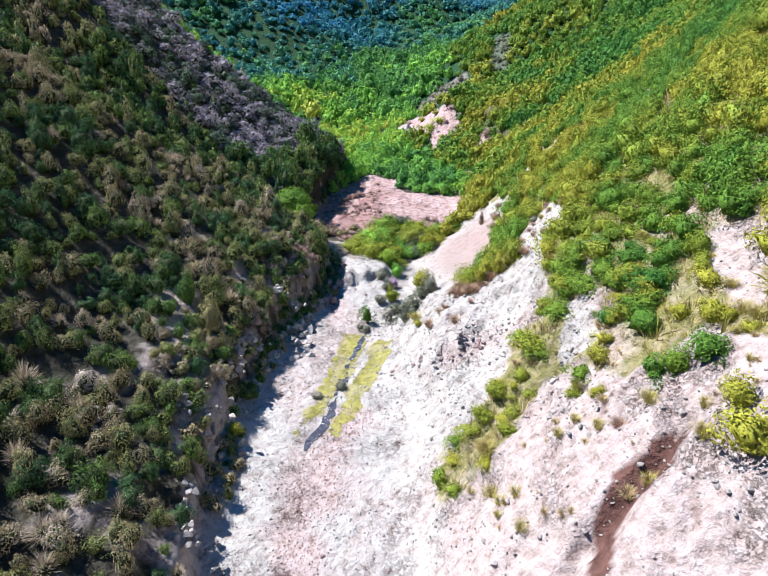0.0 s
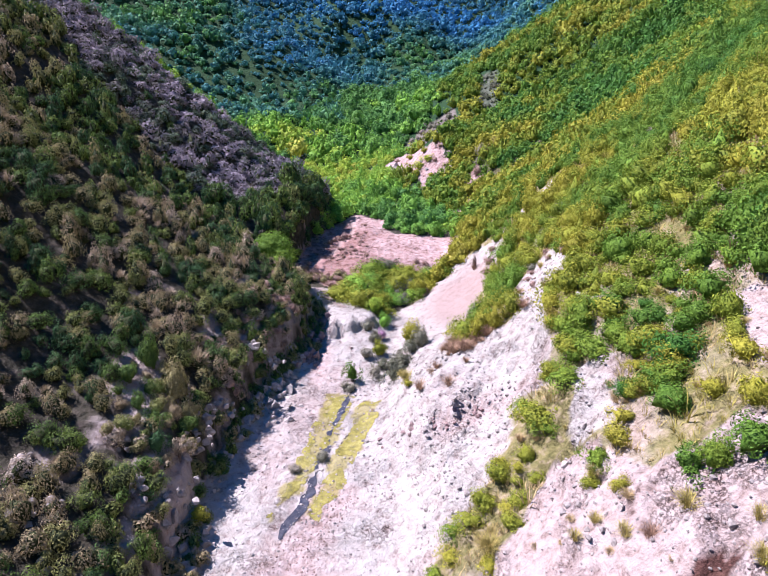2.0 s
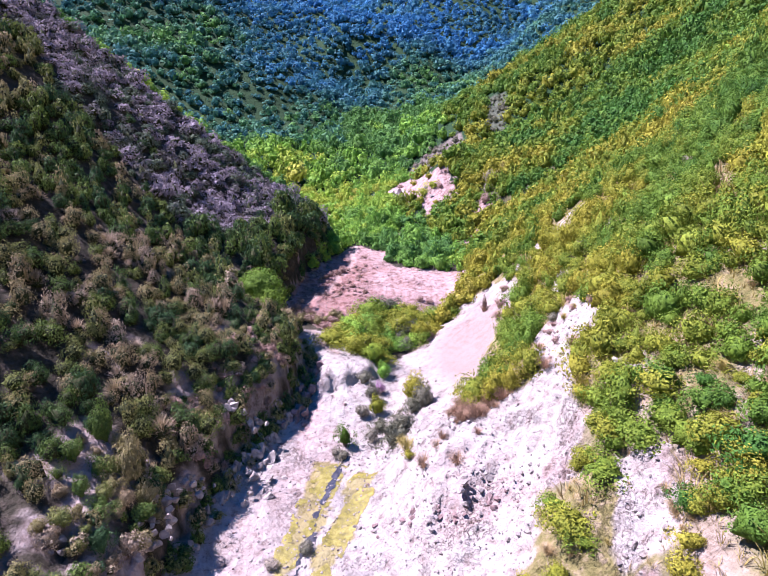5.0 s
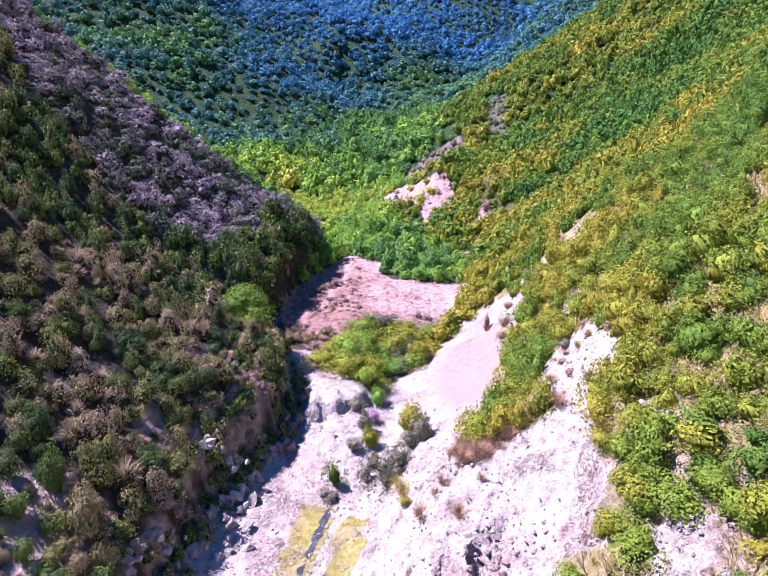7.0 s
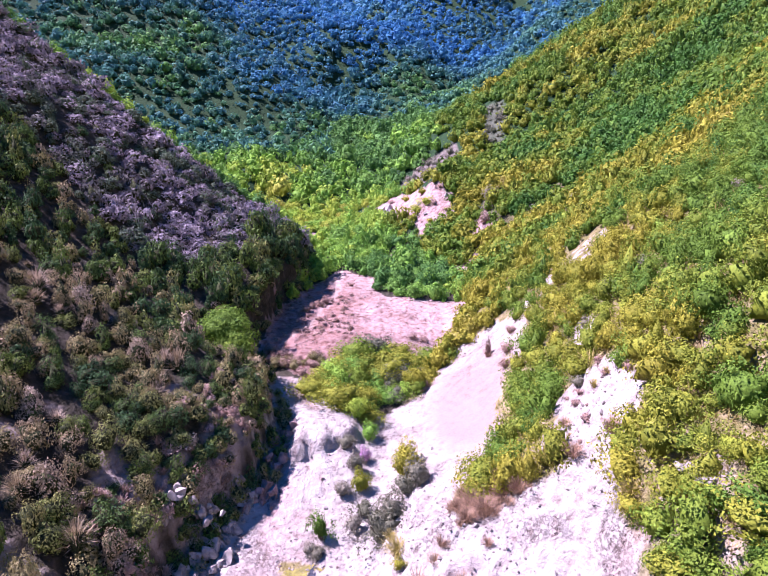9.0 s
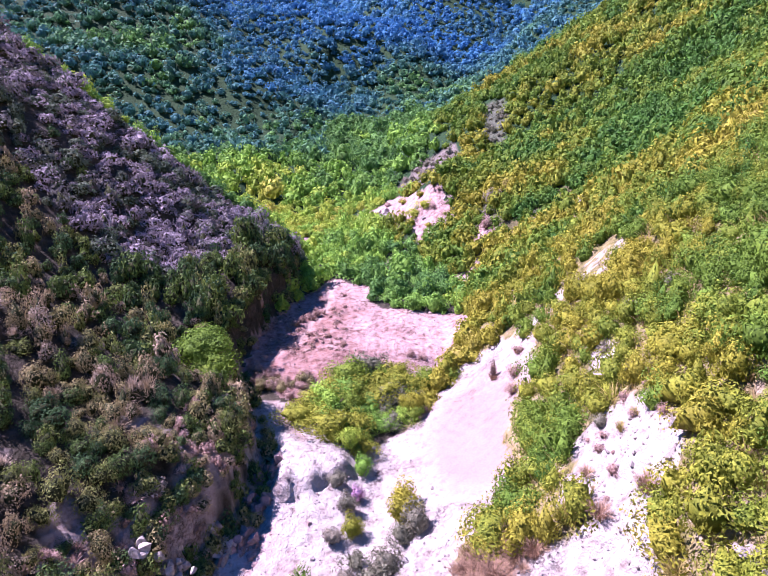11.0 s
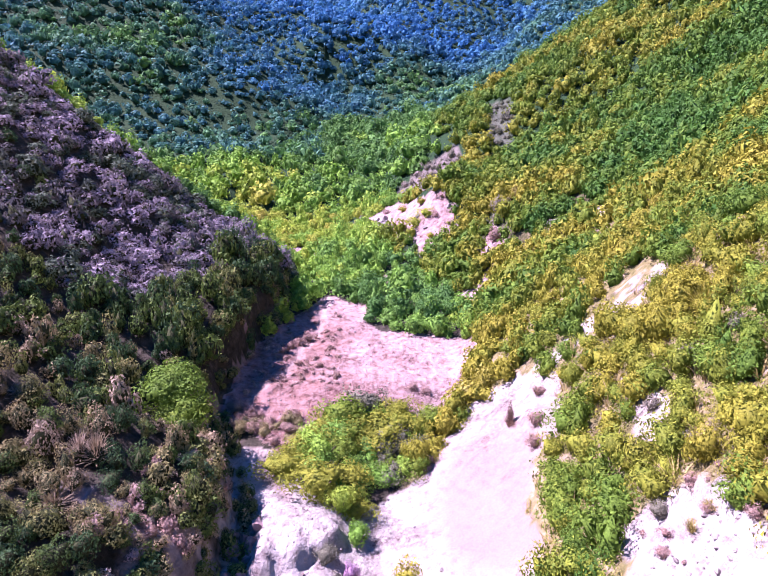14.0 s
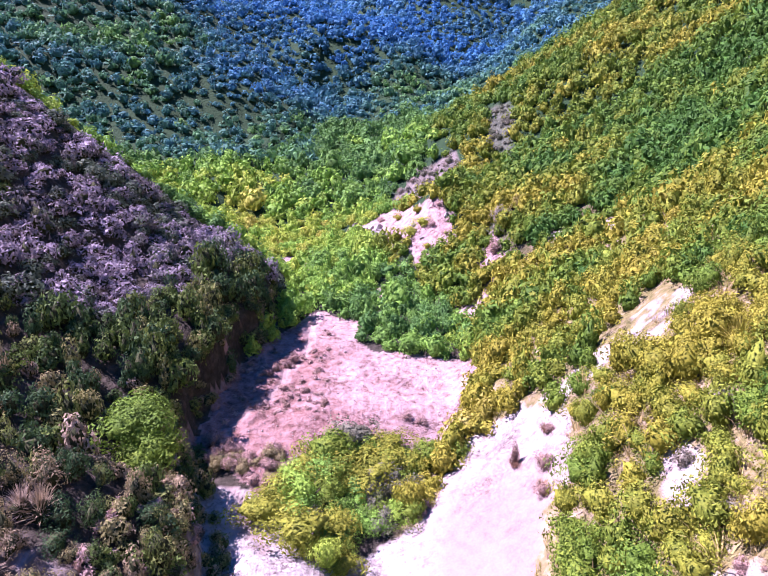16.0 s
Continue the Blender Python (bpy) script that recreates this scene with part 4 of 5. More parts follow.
# the bushes beside the chute and the stream
for x, y, r, mat, tone, label, tall in (
        (-1.9, 63.0, 0.75, LEAF_RIGHT, 0.15, "dark green upright bush beside the stream", 1.7),
        (-2.1, 61.5, 0.55, LEAF_GREY, 0.45, "grey bush beside the stream", 0.9),
        (2.5, 61.6, 1.3, LEAF_GREY, 0.4, "large grey-green bush beside the stream", 1.1),
        (3.3, 63.3, 1.1, LEAF_GREY, 0.55, "grey-green bush beside the large one", 1.1),
        (0.5, 63.9, 0.8, LEAF_GREY, 0.75, "grey-brown bush beside the stream", 1.1),
        (1.2, 65.4, 0.8, LEAF_GREY, 0.4, "grey-green bush in the gap above the stream", 1.1),
        (4.6, 67.6, 1.2, LEAF_RIGHT, 0.62, "yellow-green rounded bush at the foot of the chute", 1.3),
        (5.0, 69.6, 1.05, LEAF_RIGHT, 0.8, "golden-green bush at the foot of the chute", 1.1),
        (5.5, 66.2, 0.95, LEAF_GREY, 0.45, "grey-green bush beside the yellow one", 1.2),
        (4.4, 65.4, 0.8, LEAF_GREY, 0.3, "dark grey bush under the yellow one", 1.1),
        (0.9, 68.2, 0.8, LEAF_RIGHT, 0.5, "olive-green bush under the outcrop", 1.2),
        (-0.5, 67.4, 0.7, LEAF_GREY, 0.6, "grey-brown bush under the outcrop", 1.1),
        (0.5, 70.6, 0.7, LEAF_GREY, 0.5, "grey bush below the flowering one", 1.1),
        (1.2, 72.0, 0.55, LEAF_FLOWER, 0.85, "pink-flowering bush under the outcrop", 1.3),
        (-0.2, 73.0, 0.65, LEAF_GREY, 0.55, "grey-green bush under the outcrop", 1.0),
        (1.6, 75.0, 0.8, LEAF_MID, 0.25, "dark green bush in the cleft above the outcrop", 1.2),
        (3.6, 56.9, 0.55, LEAF_RIGHT, 0.75, "yellow grassy bush on the knoll", 1.0),
        (0.6, 77.2, 1.0, LEAF_MID, 0.7, "bright green bush on the outcrop", 1.4),
        (-2.6, 61.6, 0.6, LEAF_GREY, 0.6, "small grey bush beside the stream", 1.0),
        (-4.3, 50.9, 0.85, LEAF_GREY, 0.45, "low grey-green bush in the stream bed", 0.8),
        (-6.5, 49.4, 0.8, LEAF_GREY, 0.85, "low brown-grey bush in the stream bed", 0.7),
        (-13.2, 43.9, 1.0, LEAF_RIGHT, 0.6, "yellow-green bush at the foot of the bank", 1.0),
        (15.6, 30.2, 1.25, LEAF_RIGHT, 0.15, "fresh green bush on the clay slope", 0.9),
        (16.7, 29.8, 1.2, LEAF_RIGHT, 0.4, "green bush on the clay slope", 0.9),
        (17.9, 29.2, 1.35, LEAF_RIGHT, 0.15, "fresh green rounded bush on the clay slope", 1.0),
        (18.6, 38.2, 1.7, LEAF_RIGHT, 0.05, "large fresh green bush on the bank", 0.9),
        (17.2, 37.0, 1.2, LEAF_RIGHT, 0.2, "fresh green bush on the bank", 0.9),
        (19.6, 39.9, 1.3, LEAF_RIGHT, 0.1, "fresh green bush higher on the bank", 0.9),
        (5.2, 36.4, 1.0, LEAF_RIGHT, 0.6, "low yellow-green bush on the edge of the clay", 0.6),
        (6.6, 37.8, 1.2, LEAF_RIGHT, 0.45, "low green bush on the edge of the clay", 0.6),
        (7.9, 38.6, 1.1, LEAF_RIGHT, 0.5, "low green bush higher on the edge", 0.6),
        (8.9, 37.2, 0.9, LEAF_RIGHT, 0.8, "low golden bush on the edge of the clay", 0.6),
        (7.0, 34.0, 0.9, LEAF_RIGHT, 0.6, "yellow-green bush under the rock edge", 0.7),
        (17.2, 35.0, 1.3, LEAF_RIGHT, 0.1, "fresh green bush beside the pale rock", 0.9),
        (15.8, 38.3, 1.0, LEAF_RIGHT, 0.02, "dark green bush beside the pale rock", 1.0),
        (13.2, 35.3, 1.1, LEAF_RIGHT, 0.25, "green bush above the clay slope", 0.9),
        (12.6, 34.2, 0.8, LEAF_RIGHT, 0.5, "small yellow-green bush above the clay slope", 0.8),
        (13.4, 32.2, 0.6, LEAF_RIGHT, 0.7, "small round golden bush on the clay slope", 0.9),
        (10.6, 39.5, 0.9, LEAF_RIGHT, 0.5, "yellow-green bush on the clay bank's edge", 0.9),
        (21.6, 71.6, 1.0, LEAF_GREY, 0.6, "pale grey dry bush on the sunlit bank", 0.9),
        (23.6, 71.2, 0.8, LEAF_GREY, 0.6, "pale dry bush on the upper bank", 0.8),
        (19.3, 71.2, 0.8, LEAF_GREY, 0.6, "pale dry bush above the white scarp", 0.8),
        (18.8, 66.6, 0.8, LEAF_GREY, 0.55, "grey-brown dry bush above the scarp", 0.9),
        (16.5, 63.6, 0.7, LEAF_GREY, 0.55, "grey-brown bush on the white scarp", 0.8),
        (10.4, 137.6, 1.7, LEAF_MID, 0.8, "olive bush on the upper scar", 0.8),
        (12.2, 137.4, 1.6, LEAF_MID, 0.85, "olive-yellow bush on the upper scar", 0.8),
        (20.4, 122.0, 1.3, LEAF_BROWN, 0.4, "brown dry bush on the pink scar", 1.1),
        (16.6, 22.6, 1.9, LEAF_RIGHT, 0.6, "broad yellow-green bush beside the gully", 0.9),
        (17.3, 25.0, 1.3, LEAF_RIGHT, 0.65, "yellow-green bush beside the gully", 0.8)):
    bush(x, y, r * (1.65 if 58 < y < 79 and x < 7 else 1.15), mat, tone, label, "", tall, shape=int(abs(x * 7 + y)) % 6, turn=x)

# shrubs scattered over the upper scar
rng = np.random.default_rng(35)
for x, y, r in ((8.0, 141.0, 1.0), (11.8, 141.5, 1.3), (13.6, 136.0, 1.0), (9.0, 147.0, 1.1), (12.6, 132.8, 0.9), (15.4, 133.0, 0.8), (6.2, 153.6, 1.2), (10.6, 152.5, 1.4), (2.0, 155.0, 0.9), (14.8, 138.6, 1.1)):
    bush(x, y, r, LEAF_BROWN if rng.uniform() < 0.45 else LEAF_RIGHT, 0.6, "low olive-brown shrub on the upper scar", "shrubs on the upper scar", 0.8, shape=int(rng.integers(6)), turn=rng.uniform(0, 6.28))
for x, y, r, tall in ((22.1, 127.4, 1.5, 1.8), (21.2, 126.0, 1.1, 1.5), (30.2, 71.4, 1.1, 0.9), (35.2, 82.8, 1.3, 0.7)):
    bush(x, y, r, LEAF_GREY, 0.9, "pale grey leafless bush in the green scrub", "grey bushes on the sunlit bank", tall, shape=int(rng.integers(6)), turn=x)

# low bushes on the pink flat and on its near rim
rng = np.random.default_rng(31)
for x, y, r in ((-6.8, 101.2, 0.9), (-6.0, 102.2, 0.8), (-5.2, 103.4, 1.0), (-4.4, 104.6, 0.9), (-3.6, 105.2, 0.6), (-1.1, 110.6, 0.7), (-0.9, 107.0, 0.6), (-1.6, 112.4, 0.6), (6.9, 94.2, 0.8), (8.2, 93.6, 0.7), (7.2, 81.3, 0.7)):
    bush(x, y, r, LEAF_BROWN, 0.5, "low brown dry bush on the pink flat", "low bushes on the pink flat", 0.9, shape=int(rng.integers(6)), turn=rng.uniform(0, 6.28))
for _ in range(34):
    u = rng.uniform(0, 1)
    x, y = -9.4 + 6.6 * u + rng.normal(0, 0.7), 88.6 - 2.2 * u + rng.normal(0, 1.3)
    bush(x, y, rng.uniform(0.6, 1.1), LEAF_BROWN if rng.uniform() < 0.6 else LEAF_LEFT, 0.45, "low olive-brown bush on the rim of the flat", "low bushes on the rim", 0.9, shape=int(rng.integers(6)), turn=rng.uniform(0, 6.28))

# grey-mauve bushes on the rock knob and round the far scar, low red-brown shrubs on the rock wall
x, y, g = scatter(5, 37, 142, 190, 1.5, 131)
keep = (inside(x, y, KNOB) | inside(x, y, SMALL_SCARS[0])) & (g.uniform(0, 1, len(x)) < 0.8)
x, y = x[keep], y[keep]
thicket("shrubs", x, y, g.uniform(0.6, 1.3, len(x)), np.clip(g.normal(0.62, 0.2, len(x)) - 0.25 * (x > 26.5), 0, 1), MIDDLE, LEAF_GREY, "grey-mauve dry shrubs on the rock knob", "shrubs", 0.9, 0.3, 132)
y = g.uniform(56, 85, 130)
x = along(y, 1) - g.uniform(0.1, 4.5, 130)
thicket("shrubs", x, y, g.uniform(0.35, 0.95, 130), g.uniform(0, 1, 130), MIDDLE, LEAF_BROWN, "low red-brown shrubs on the rock wall", "shrubs", 0.9, 0.25, 133)

x, y = g.uniform(-9.5, -0.5, 170), g.uniform(87, 107, 170)
keep = inside(x, y, PINK_FLAT) & (fbm(x, y, 4, 2, 136) > -0.1)
x, y = x[keep], y[keep]
thicket("shrubs", x, y, g.uniform(0.25, 0.7, len(x)), g.uniform(0, 0.8, len(x)), MIDDLE, LEAF_BROWN, "low brown shrubs and clods on the pink flat", "shrubs", 0.7, 0.3, 134)

y = np.concatenate([g.uniform(36, 90, 250), g.uniform(60, 120, 150)])
x = along(y, 1) - np.concatenate([g.uniform(-1.6, 4.0, 250), g.uniform(-0.2, 2.2, 150)])
thicket("shrubs", x, y, g.uniform(0.5, 1.2, 400), np.clip(g.normal(0.32, 0.25, 400), 0, 1), MIDDLE[:6], LEAF_LEFT, "dark olive shrubs clinging to the foot of the shaded bank", "shrubs", 1.1, 0.3, 137, heart=HEART_SHADE)

# dry grass on the clay
RUST, STRAW = "rust-brown dry grass tuft on the white clay", "straw-coloured grass tuft on the clay slope"
for x, y, r, tone in ((9.0, 57.4, 0.9, 0.15), (8.4, 58.6, 1.0, 0.1), (9.6, 59.6, 0.9, 0.2), (8.0, 59.8, 0.8, 0.3), (9.9, 57.9, 0.8, 0.1), (10.4, 60.4, 0.7, 0.5),
                      (4.5, 53.6, 0.8, 0.2), (6.9, 52.2, 0.8, 0.15), (5.6, 54.4, 0.6, 0.3), (8.6, 54.4, 0.45, 0.0), (3.6, 58.4, 1.0, 0.9), (14.0, 56.8, 0.8, 0.1), (15.7, 56.0, 0.9, 0.2),
                      (14.5, 60.2, 0.8, 0.3), (13.2, 58.4, 0.6, 0.2), (15.2, 80.4, 0.9, 0.3), (14.7, 78.4, 0.8, 0.2), (13.8, 82.0, 0.7, 0.0), (16.2, 83.2, 0.7, 0.2),
                      (13.2, 28.2, 0.6, 0.0), (13.5, 32.0, 0.45, 0.0), (12.9, 34.6, 0.6, 0.9), (7.3, 34.8, 0.9, 0.9), (7.8, 36.2, 0.7, 0.8), (3.2, 60.5, 0.6, 0.9), (6.2, 56.2, 0.6, 0.1)):
    tuft(x, y, r, tone, RUST if tone < 0.5 else STRAW, rng.uniform(0.8, 1.2), int(abs(x * 3 + y)) % 5)
for x, y in ((17.3, 61.5), (15.9, 62.0), (15.5, 61.2), (17.6, 63.5), (17.9, 59.5), (15.8, 60.1), (18.0, 62.8), (18.5, 63.1), (15.7, 63.6), (14.6, 57.6), (15.2, 58.6),
             (13.6, 73.1), (17.0, 81.0)):
    bush(x, y, rng.uniform(0.35, 0.7), LEAF_BROWN, 0.5, "straw-brown dry bush on the white clay", "dry bushes on the clay", 0.9, shape=int(rng.integers(6)), turn=rng.uniform(0, 6.28))
for _ in range(170):
    x, y = rng.uniform(6, 23), rng.uniform(24, 62)
    if x > float(along(np.array([y]), 2)[0]) + 4 and not inside(np.array([x]), np.array([y]), WASH)[0]:
        tuft(x, y, rng.uniform(0.35, 0.9), float(rng.choice([0.6, 0.9])), STRAW, rng.uniform(0.7, 1.1), int(rng.integers(5)))

for x, y, r in ((15.3, 80.1, 0.95), (14.6, 77.9, 0.8), (16.4, 82.9, 0.6), (7.4, 81.8, 0.7)):
    bush(x, y, r, LEAF_BROWN, 0.35, "round red-brown dry bush on the white chute", "red-brown bushes on the chute", 1.0, shape=int(rng.integers(6)), turn=rng.uniform(0, 6.28))
bush(13.8, 82.2, 0.42, LEAF_BROWN, 0.1, "narrow upright brown shrub on the white chute", "", 3.4, shape=2)
# the rust-brown grass below the chute
for _ in range(34):
    u, v = rng.uniform(-1, 1), rng.uniform(-1, 1)
    tuft(9.2 + 2.0 * u, 58.2 + 1.5 * v + 0.4 * u, rng.uniform(0.5, 0.9), float(rng.choice([0.1, 0.2])), RUST, rng.uniform(0.8, 1.2), int(rng.integers(5)))

# short straw grass between the bushes of the sunlit bank
x, y, rng = scatter(4, 36, 22, 84, 0.62, 120)
keep = (x > along(y, 2) + 3) & ~open_ground(x, y) & (fbm(x, y, 5, 3, 121) > -0.35)
x, y = x[keep], y[keep]
thicket("grass", x, y, rng.uniform(0.3, 0.6, len(x)) * np.where(rng.uniform(0, 1, len(x)) < 0.12, 2.2, 1.0), np.clip(0.75 + 0.4 * fbm(x, y, 4, 3, 122), 0, 1), [(*blades(330 + k, 13, 0.6, 0.035), 0) for k in range(4)], LEAF_DRY, "straw-coloured grass between the bushes", "grass", 1.0, 0.05, 123)


# stones
def stone_shape(seed, fine=2):
    """A stone about 1 m in half-width with flat broken faces."""
    rng = np.random.default_rng(seed)
    v, t = ICO[fine]
    v = v * rng.uniform(0.7, 1.15, 3) * (1, 1, 0.75)
    for _ in range(16):
        n = rng.normal(0, 1, 3)
        n /= np.linalg.norm(n)
        over = np.maximum(v @ n - rng.uniform(0.30, 0.58), 0)
        v = v - over[:, None] * n
    return v * (1 + rng.normal(0, 0.03, len(v)))[:, None], t


STONES = [stone_shape(400 + k) for k in range(6)]
STONE_MESHES = {m.name: [mesh_from("stone", v, t, m) for v, t in STONES] for m in (STONE, STONE_PINK, STONE_BROWN)}


def stone(x, y, r, mat, label, group, flat=1.0, name="stone"):
    k = int(abs(x * 31 + y * 17)) % 6
    ob = new(name, STONE_MESHES[mat.name][k])
    ob.matrix_basis = Matrix.Translation((x, y, float(height(x, y)) + 0.12 * r)) @ Matrix.Rotation(x * 5 + y, 4, "Z") @ Matrix.Diagonal((r, r * 0.8, r * flat, 1))
    return tagged(ob, label, "stone", group)


rng = np.random.default_rng(88)
for _ in range(85):
    y = rng.uniform(38, 70)
    x = float(along(np.array([y]), 1)[0]) + 1.6 - abs(rng.normal(0, 1.6))
    stone(x, y, rng.uniform(0.35, 1.15), STONE, "pale broken rock at the foot of the shaded bank", "rocks along the bank", rng.uniform(0.7, 1.2), "rock")
for _ in range(230):
    y = rng.uniform(26, 72)
    x = float(along(np.array([y]), 1)[0]) + rng.uniform(0.5, 16)
    if inside(np.array([x]), np.array([y]), WASH)[0]:
        dark = rng.uniform() < 0.3
        stone(x, y, rng.uniform(0.10, 0.24) * (1.7 if rng.uniform() < 0.1 else 1), STONE_BROWN if dark else STONE,
              "brown stone lying on the white wash" if dark else "pale stone lying on the white wash", "stones on the wash", 0.8)
for _ in range(60):
    x, y = rng.uniform(5, 17), rng.uniform(24, 60)
    z = zones(np.array([x]), np.array([y]))
    if z["bare"][0] > 0.8:
        stone(x, y, rng.uniform(0.15, 0.5), STONE, "pale rock sticking out of the clay slope", "rocks on the clay slope", 0.9, "rock")

for _ in range(40):
    u = rng.uniform(0, 1)
    x, y = -0.4 + 11.2 * u + rng.normal(0, 0.4), 52.4 - 9.0 * u + 3.2 * u * u + abs(rng.normal(0, 0.9))
    stone(x, y, rng.uniform(0.2, 0.6), STONE_PINK if rng.uniform() < 0.6 else STONE, "pinkish broken rock along the foot of the knoll", "rocks along the knoll", 0.9, "rock")
for _ in range(46):
    y = rng.uniform(43, 61)
    x = float(np.interp(y, [42, 46.1, 49.2, 52, 57, 62], [-6.8, -5.5, -4.6, -4.1, -3.0, -2.0])) + rng.normal(0, 0.5)
    stone(x, y, rng.uniform(0.1, 0.3), STONE, "pale stone lying in the stream", "stones in the stream", 0.8)
for x, y, r in ((1.3, 158, 1.3), (3.0, 154, 1.0), (5.7, 148.2, 1.5), (7.1, 144, 1.2), (7.6, 142.6, 0.9), (11.0, 138.9, 0.8), (11.9, 135.2, 0.9), (15.7, 136, 0.9), (15.9, 115.5, 0.7), (19.4, 120.4, 0.8), (6.0, 128, 0.9), (4.4, 151, 1.1), (2.2, 156.4, 0.8)):
    stone(x, y, r, STONE, "grey broken rock on the upper scar", "rocks on the upper scar", 0.9, "rock")

# gravel on the wash and the flats
x, y, rng = scatter(-14, 17, 24, 116, 0.66, 90)
keep = open_ground(x, y) & (fbm(x, y, 5, 3, 98) > -0.15) & ~((np.abs(x - 11) < 5) & (np.abs(y - 75) < 10))
x, y = x[keep], y[keep]
r = rng.uniform(0.04, 0.13, len(x)) * np.where(rng.uniform(0, 1, len(x)) < 0.1, 1.8, 1)
GRAVEL = [(v, t, 0) for v, t in (stone_shape(500 + k, 1) for k in range(4))]
for name, pick, mat, label in (("gravel", x > -99, STONE, "pale gravel strewn over the clay"),):
    thicket(name, x[pick], y[pick], r[pick], r[pick] * 0, GRAVEL, mat, label, "gravel", 0.8, -0.1, 91, False)


x, y, rng = scatter(-10, -1, 24, 47, 0.42, 92)
keep = np.abs(x - np.interp(y, [24, 35, 47], [-5.5, -6.5, -3.5])) < 2.2 + 1.6 * fbm(x, y, 3, 3, 103)
x, y = x[keep], y[keep]
thicket("gravel", x, y, rng.uniform(0.05, 0.16, len(x)), x * 0, GRAVEL, STONE_BROWN, "brown gravel along the middle of the wash", "gravel", 0.8, -0.1, 93, False)

x, y, rng = scatter(3, 22, 18, 62, 0.5, 94)
keep = open_ground(x, y) & (x > along(y, 2) + 1.5) & (fbm(x, y, 2.5, 3, 104) > -0.25)
x, y = x[keep], y[keep]
r = rng.uniform(0.07, 0.2, len(x)) * np.where(rng.uniform(0, 1, len(x)) < 0.12, 2.0, 1)
thicket("clods", x, y, r, r * 0, GRAVEL, STONE, "pale clods and rock chips on the clay slope", "clods", 0.9, -0.05, 95, False)
x, y, rng = scatter(-12, 6, 22, 66, 0.8, 96)
keep = open_ground(x, y) & (fbm(x, y, 4, 3, 105) > 0.0)
x, y = x[keep], y[keep]
thicket("gravel", x, y, rng.uniform(0.09, 0.26, len(x)), x * 0, GRAVEL, STONE, "grey-white rocks strewn over the wash", "gravel", 0.8, -0.05, 97, False)

# the outcrop that the stream falls over
def outcrop(x, y, r, tall, seed, label, mat=STONE, turn=0.0, blocks=11, least=0.16, most=0.46):
    """A cluster of broken blocks, each a rock of its own."""
    rng = np.random.default_rng(seed)
    ob = new("rock_outcrop")
    ob.matrix_basis = Matrix.Translation((x, y, float(height(x, y)) - 0.1)) @ Matrix.Rotation(turn, 4, "Z") @ Matrix.Diagonal((r, r, tall, 1))
    for _ in range(blocks * 2):
        size = rng.uniform(least, most)
        px, py = rng.normal(0, 0.5), rng.normal(0, 0.5)
        at = Matrix.Translation((px, py, rng.uniform(-0.15, 0.45) - 0.35 * math.hypot(px, py))) @ Matrix.Rotation(rng.uniform(-0.6, 0.6), 4, "X")
        part("rock", STONE_MESHES[mat.name][int(rng.integers(6))], ob, at @ Matrix.Rotation(rng.uniform(0, 6.28), 4, "Z") @ Matrix.Diagonal((size, size, size, 1)))
    return tagged(ob, label, "rock")


rng = np.random.default_rng(89)
for k in range(22):
    u = k / 21
    x, y = -5.5 - 2.4 * u + rng.normal(0, 0.35), 75.6 - 9.5 * u + rng.normal(0, 0.4)
    stone(x, y, rng.uniform(0.6, 1.25), STONE_PINK, "pinkish broken rock of the wall beside the fall", "rocks of the wall", rng.uniform(0.9, 1.5), "rock")
for x, y, r in ((-21.8, 37.6, 1.9), (-17.4, 42.0, 1.6), (-20.3, 36.0, 1.5), (-15.0, 49.2, 1.5), (-23.6, 41.0, 1.4), (-18.6, 45.4, 1.2)):
    outcrop(x, y, r, r * 1.05, int(abs(x) * 7), "pale rock rib standing out of the shaded scrub", turn=y, blocks=12)
outcrop(-6.4, 74.6, 1.8, 2.6, 5, "pinkish broken rock wall beside the fall", STONE_PINK, blocks=16)
outcrop(-6.7, 71.2, 2.0, 2.8, 6, "pinkish broken rock at the foot of the wall", STONE_PINK, blocks=16)
outcrop(-6.9, 67.4, 2.0, 2.4, 16, "pinkish-grey broken rock under the shaded bank", STONE_PINK, blocks=14)
outcrop(-9.3, 61.4, 2.3, 2.6, 7, "grey-white rocks under the shaded bank", blocks=16)
outcrop(-8.2, 58.6, 1.8, 1.3, 27, "low grey-white rocks beside the wash", blocks=14)
outcrop(-10.6, 57.2, 2.3, 2.4, 8, "grey-white blocky rocks under the shaded bank", blocks=16)
for x, y, r, tall in ((-8.7, 64.6, 1.6, 1.9), (-10.4, 62.6, 1.9, 2.2), (-8.0, 67.2, 1.3, 1.7), (-9.6, 60.4, 1.5, 1.5), (-11.6, 59.6, 1.7, 1.9), (-12.6, 62.6, 1.5, 1.5)):
    outcrop(x, y, r, tall, int(abs(x) * 9 + y), "grey-white broken boulders at the foot of the bank", turn=x, blocks=10, least=0.22, most=0.55)
for y, out, r, tall in ((31, 0.6, 1.6, 1.5), (35, 1.2, 1.4, 1.4), (38.5, 0.4, 1.7, 1.7), (42.5, 1.4, 1.5, 1.4), (47.5, 0.8, 1.7, 1.8), (51.5, 1.6, 1.6, 1.6), (54.5, 0.6, 1.5, 1.5), (63.5, 0.6, 1.5, 1.6)):
    outcrop(float(along(np.array([y]), 1)[0]) - out, y, r, tall, int(y * 3), "blue-shaded broken rocks under the bank", turn=y)
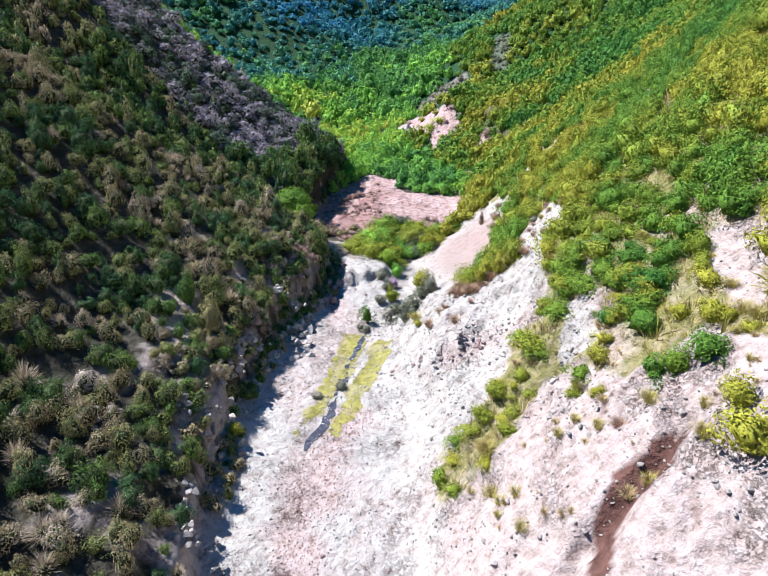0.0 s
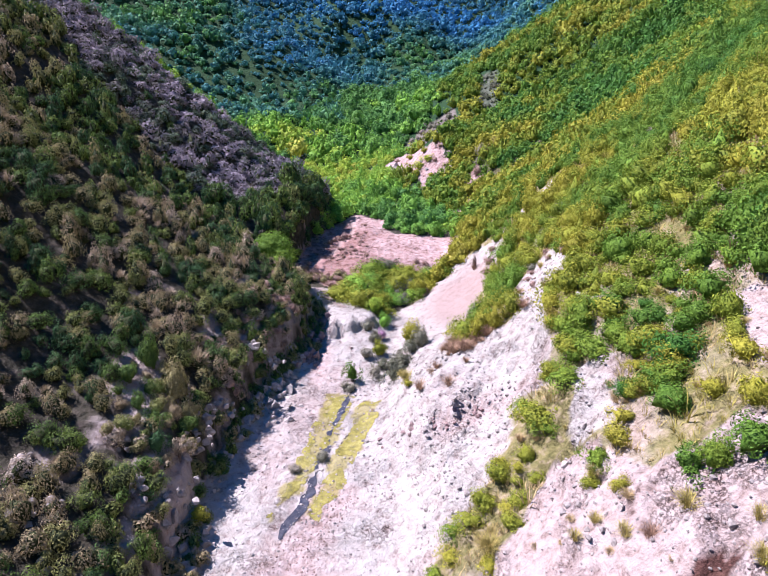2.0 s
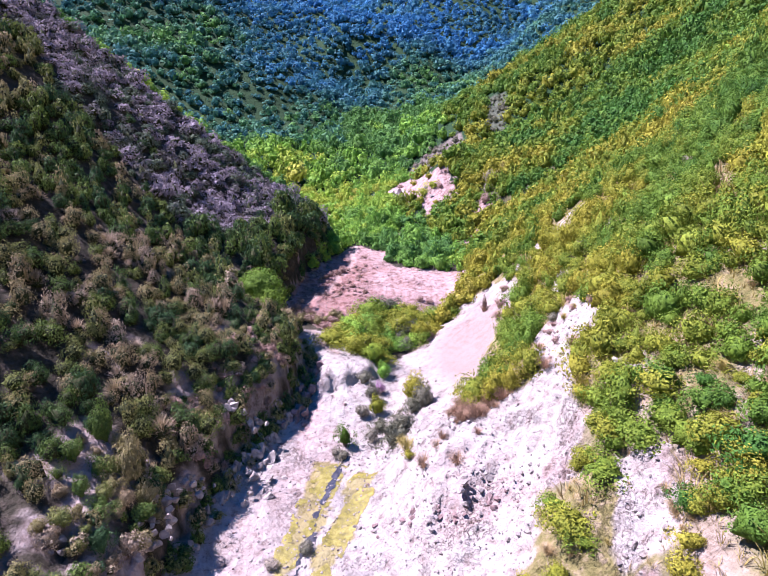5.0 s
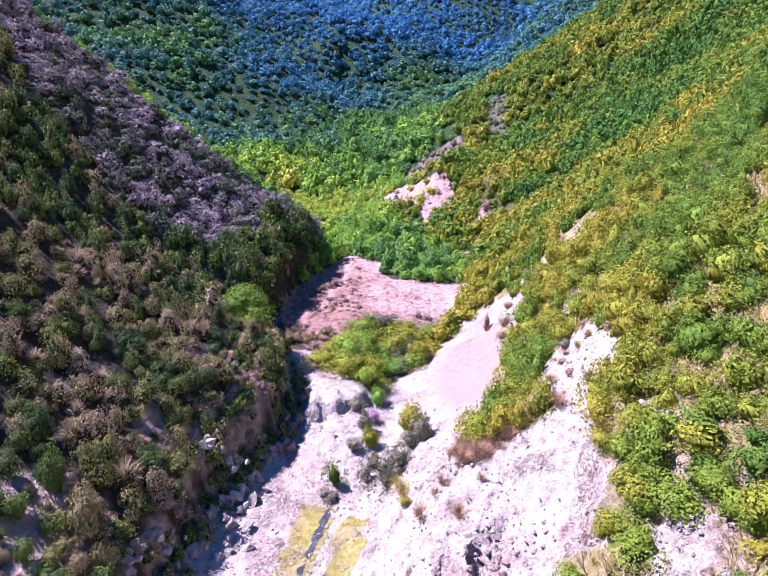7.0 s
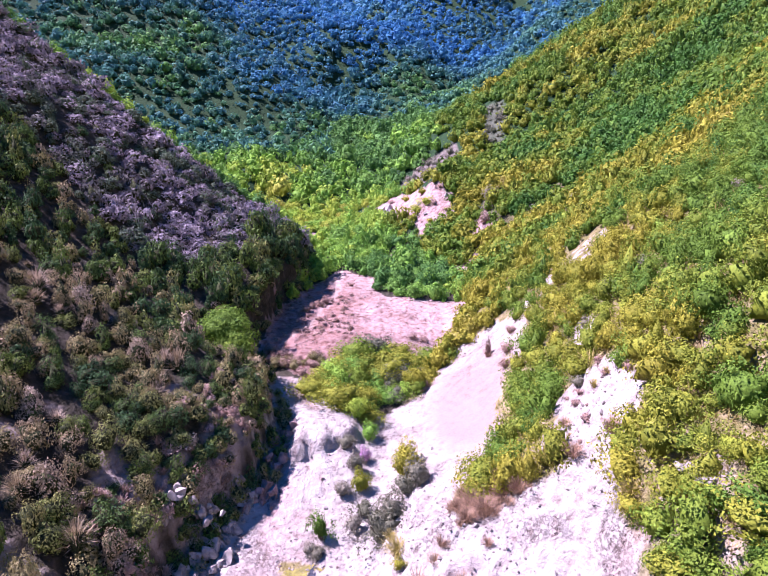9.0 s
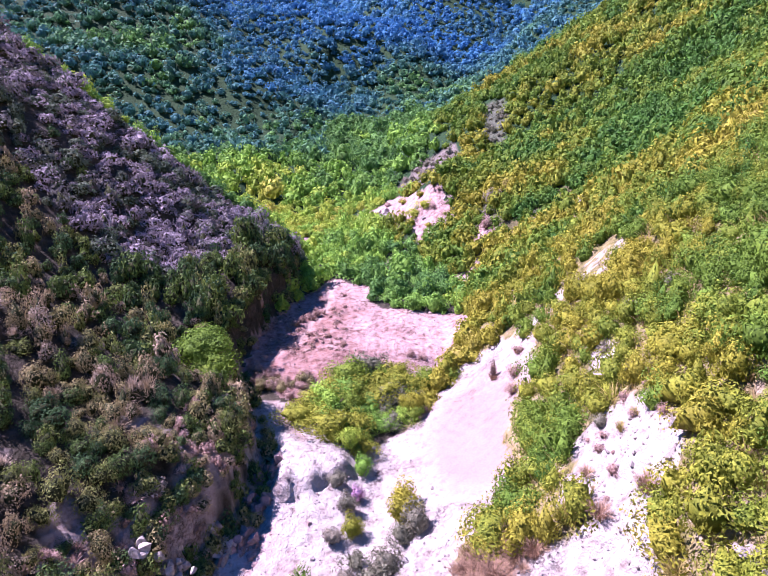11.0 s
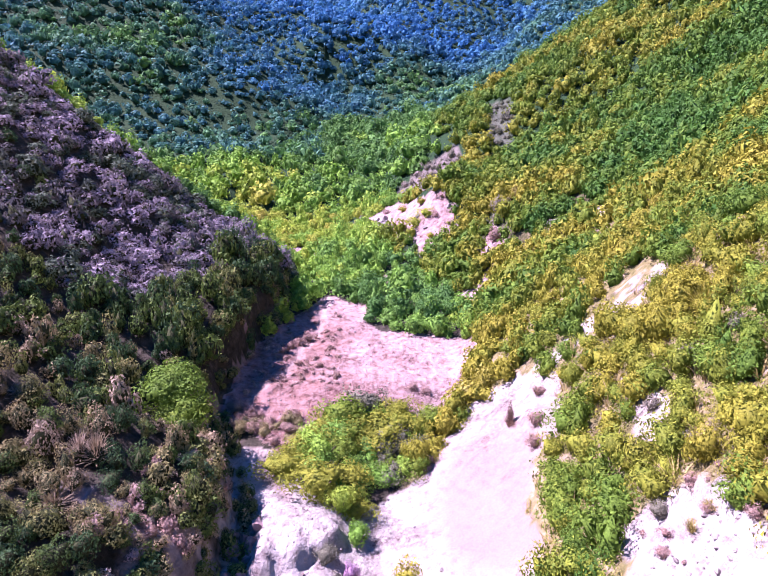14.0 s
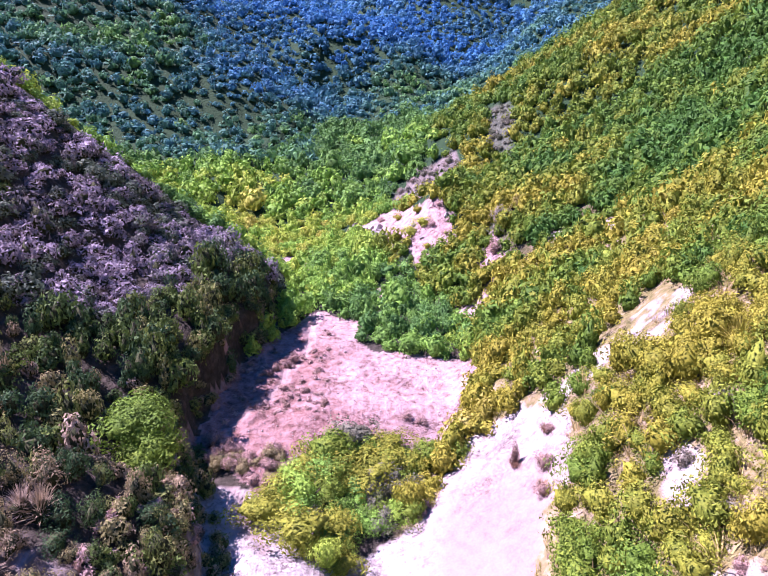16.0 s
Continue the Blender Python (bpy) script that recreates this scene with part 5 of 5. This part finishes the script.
outcrop(17.6, 49.4, 1.5, 0.5, 9, "pale cracked rock face among the scrub")
outcrop(8.2, 50.0, 1.4, 1.1, 11, "pale layered rock knoll on the clay slope")
outcrop(5.9, 145.8, 2.6, 1.9, 12, "grey broken rocks on the upper scar", blocks=18)
outcrop(3.4, 152.5, 2.2, 1.5, 22, "grey-white rocks along the rim of the upper scar", blocks=14)
outcrop(13.0, 160.0, 3.0, 2.4, 23, "grey-white boulders on the rock knob", blocks=18)
outcrop(16.5, 152.0, 3.2, 2.6, 13, "grey rock knob above the upper scar")
outcrop(27.0, 117.0, 1.2, 1.4, 14, "white rock in the green scrub")


# yellow algae and the stream between
def draped(name, x0, x1, y0, y1, cell, test, mat, lift, label, category):
    """A thin uneven sheet over the ground wherever test holds."""
    gx, gy = np.arange(x0, x1, cell), np.arange(y0, y1, cell)
    X, Y = np.meshgrid(gx, gy)
    X, Y = X.ravel(), Y.ravel()
    t = grid_tris(len(gx), len(gy))
    t = t[test(X[t].mean(1), Y[t].mean(1))]
    used, t = np.unique(t, return_inverse=True)
    X, Y = X[used], Y[used]
    Z = height(X, Y) + lift * (1 + 0.8 * fbm(X, Y, 0.8, 3, 71))
    ob = new(name, mesh_from(name, np.stack([X, Y, Z], 1), t.reshape(-1, 3), mat, smooth=True))
    return tagged(ob, label, category, kind="structure")


def ragged(poly):
    return lambda x, y: inside(x + 0.55 * fbm(x, y, 1.3, 4, 70), y + 1.0 * fbm(x, y, 1.3, 4, 80), poly) & (fbm(x, y, 0.9, 3, 72) > -0.12)


for p in ALGAE:
    px, py = [q[0] for q in p], [q[1] for q in p]
    draped("algae_mat", min(px) - 1, max(px) + 1, min(py) - 1.5, max(py) + 1.5, 0.13, ragged(p), ALGAE_MAT, 0.025, "yellow algae mat along the stream", "algae")
RUN = [(-2.0, 62.0), (-2.4, 59.5), (-3.0, 57.0), (-4.1, 52.0), (-4.6, 49.2), (-5.5, 46.1), (-6.4, 43.6), (-6.8, 42.0)]


def in_stream(x, y):
    ry, rx = np.array([q[1] for q in RUN])[::-1], np.array([q[0] for q in RUN])[::-1]
    mid = np.interp(y, ry, rx) + 0.35 * fbm(y * 0, y, 2.2, 3, 73)
    return (np.abs(x - mid) < (0.2 + 0.3 * np.clip((50 - y) / 4, 0, 1) + 0.45 * fbm(x, y, 0.9, 3, 74)) * np.clip((y - 41.8) / 2.5, 0, 1)) & (y < 62) & (y > 42.2)


draped("water", -9, 0, 41, 63, 0.11, in_stream, WATER, 0.05, "shallow dark stream between yellow algae", "stream")
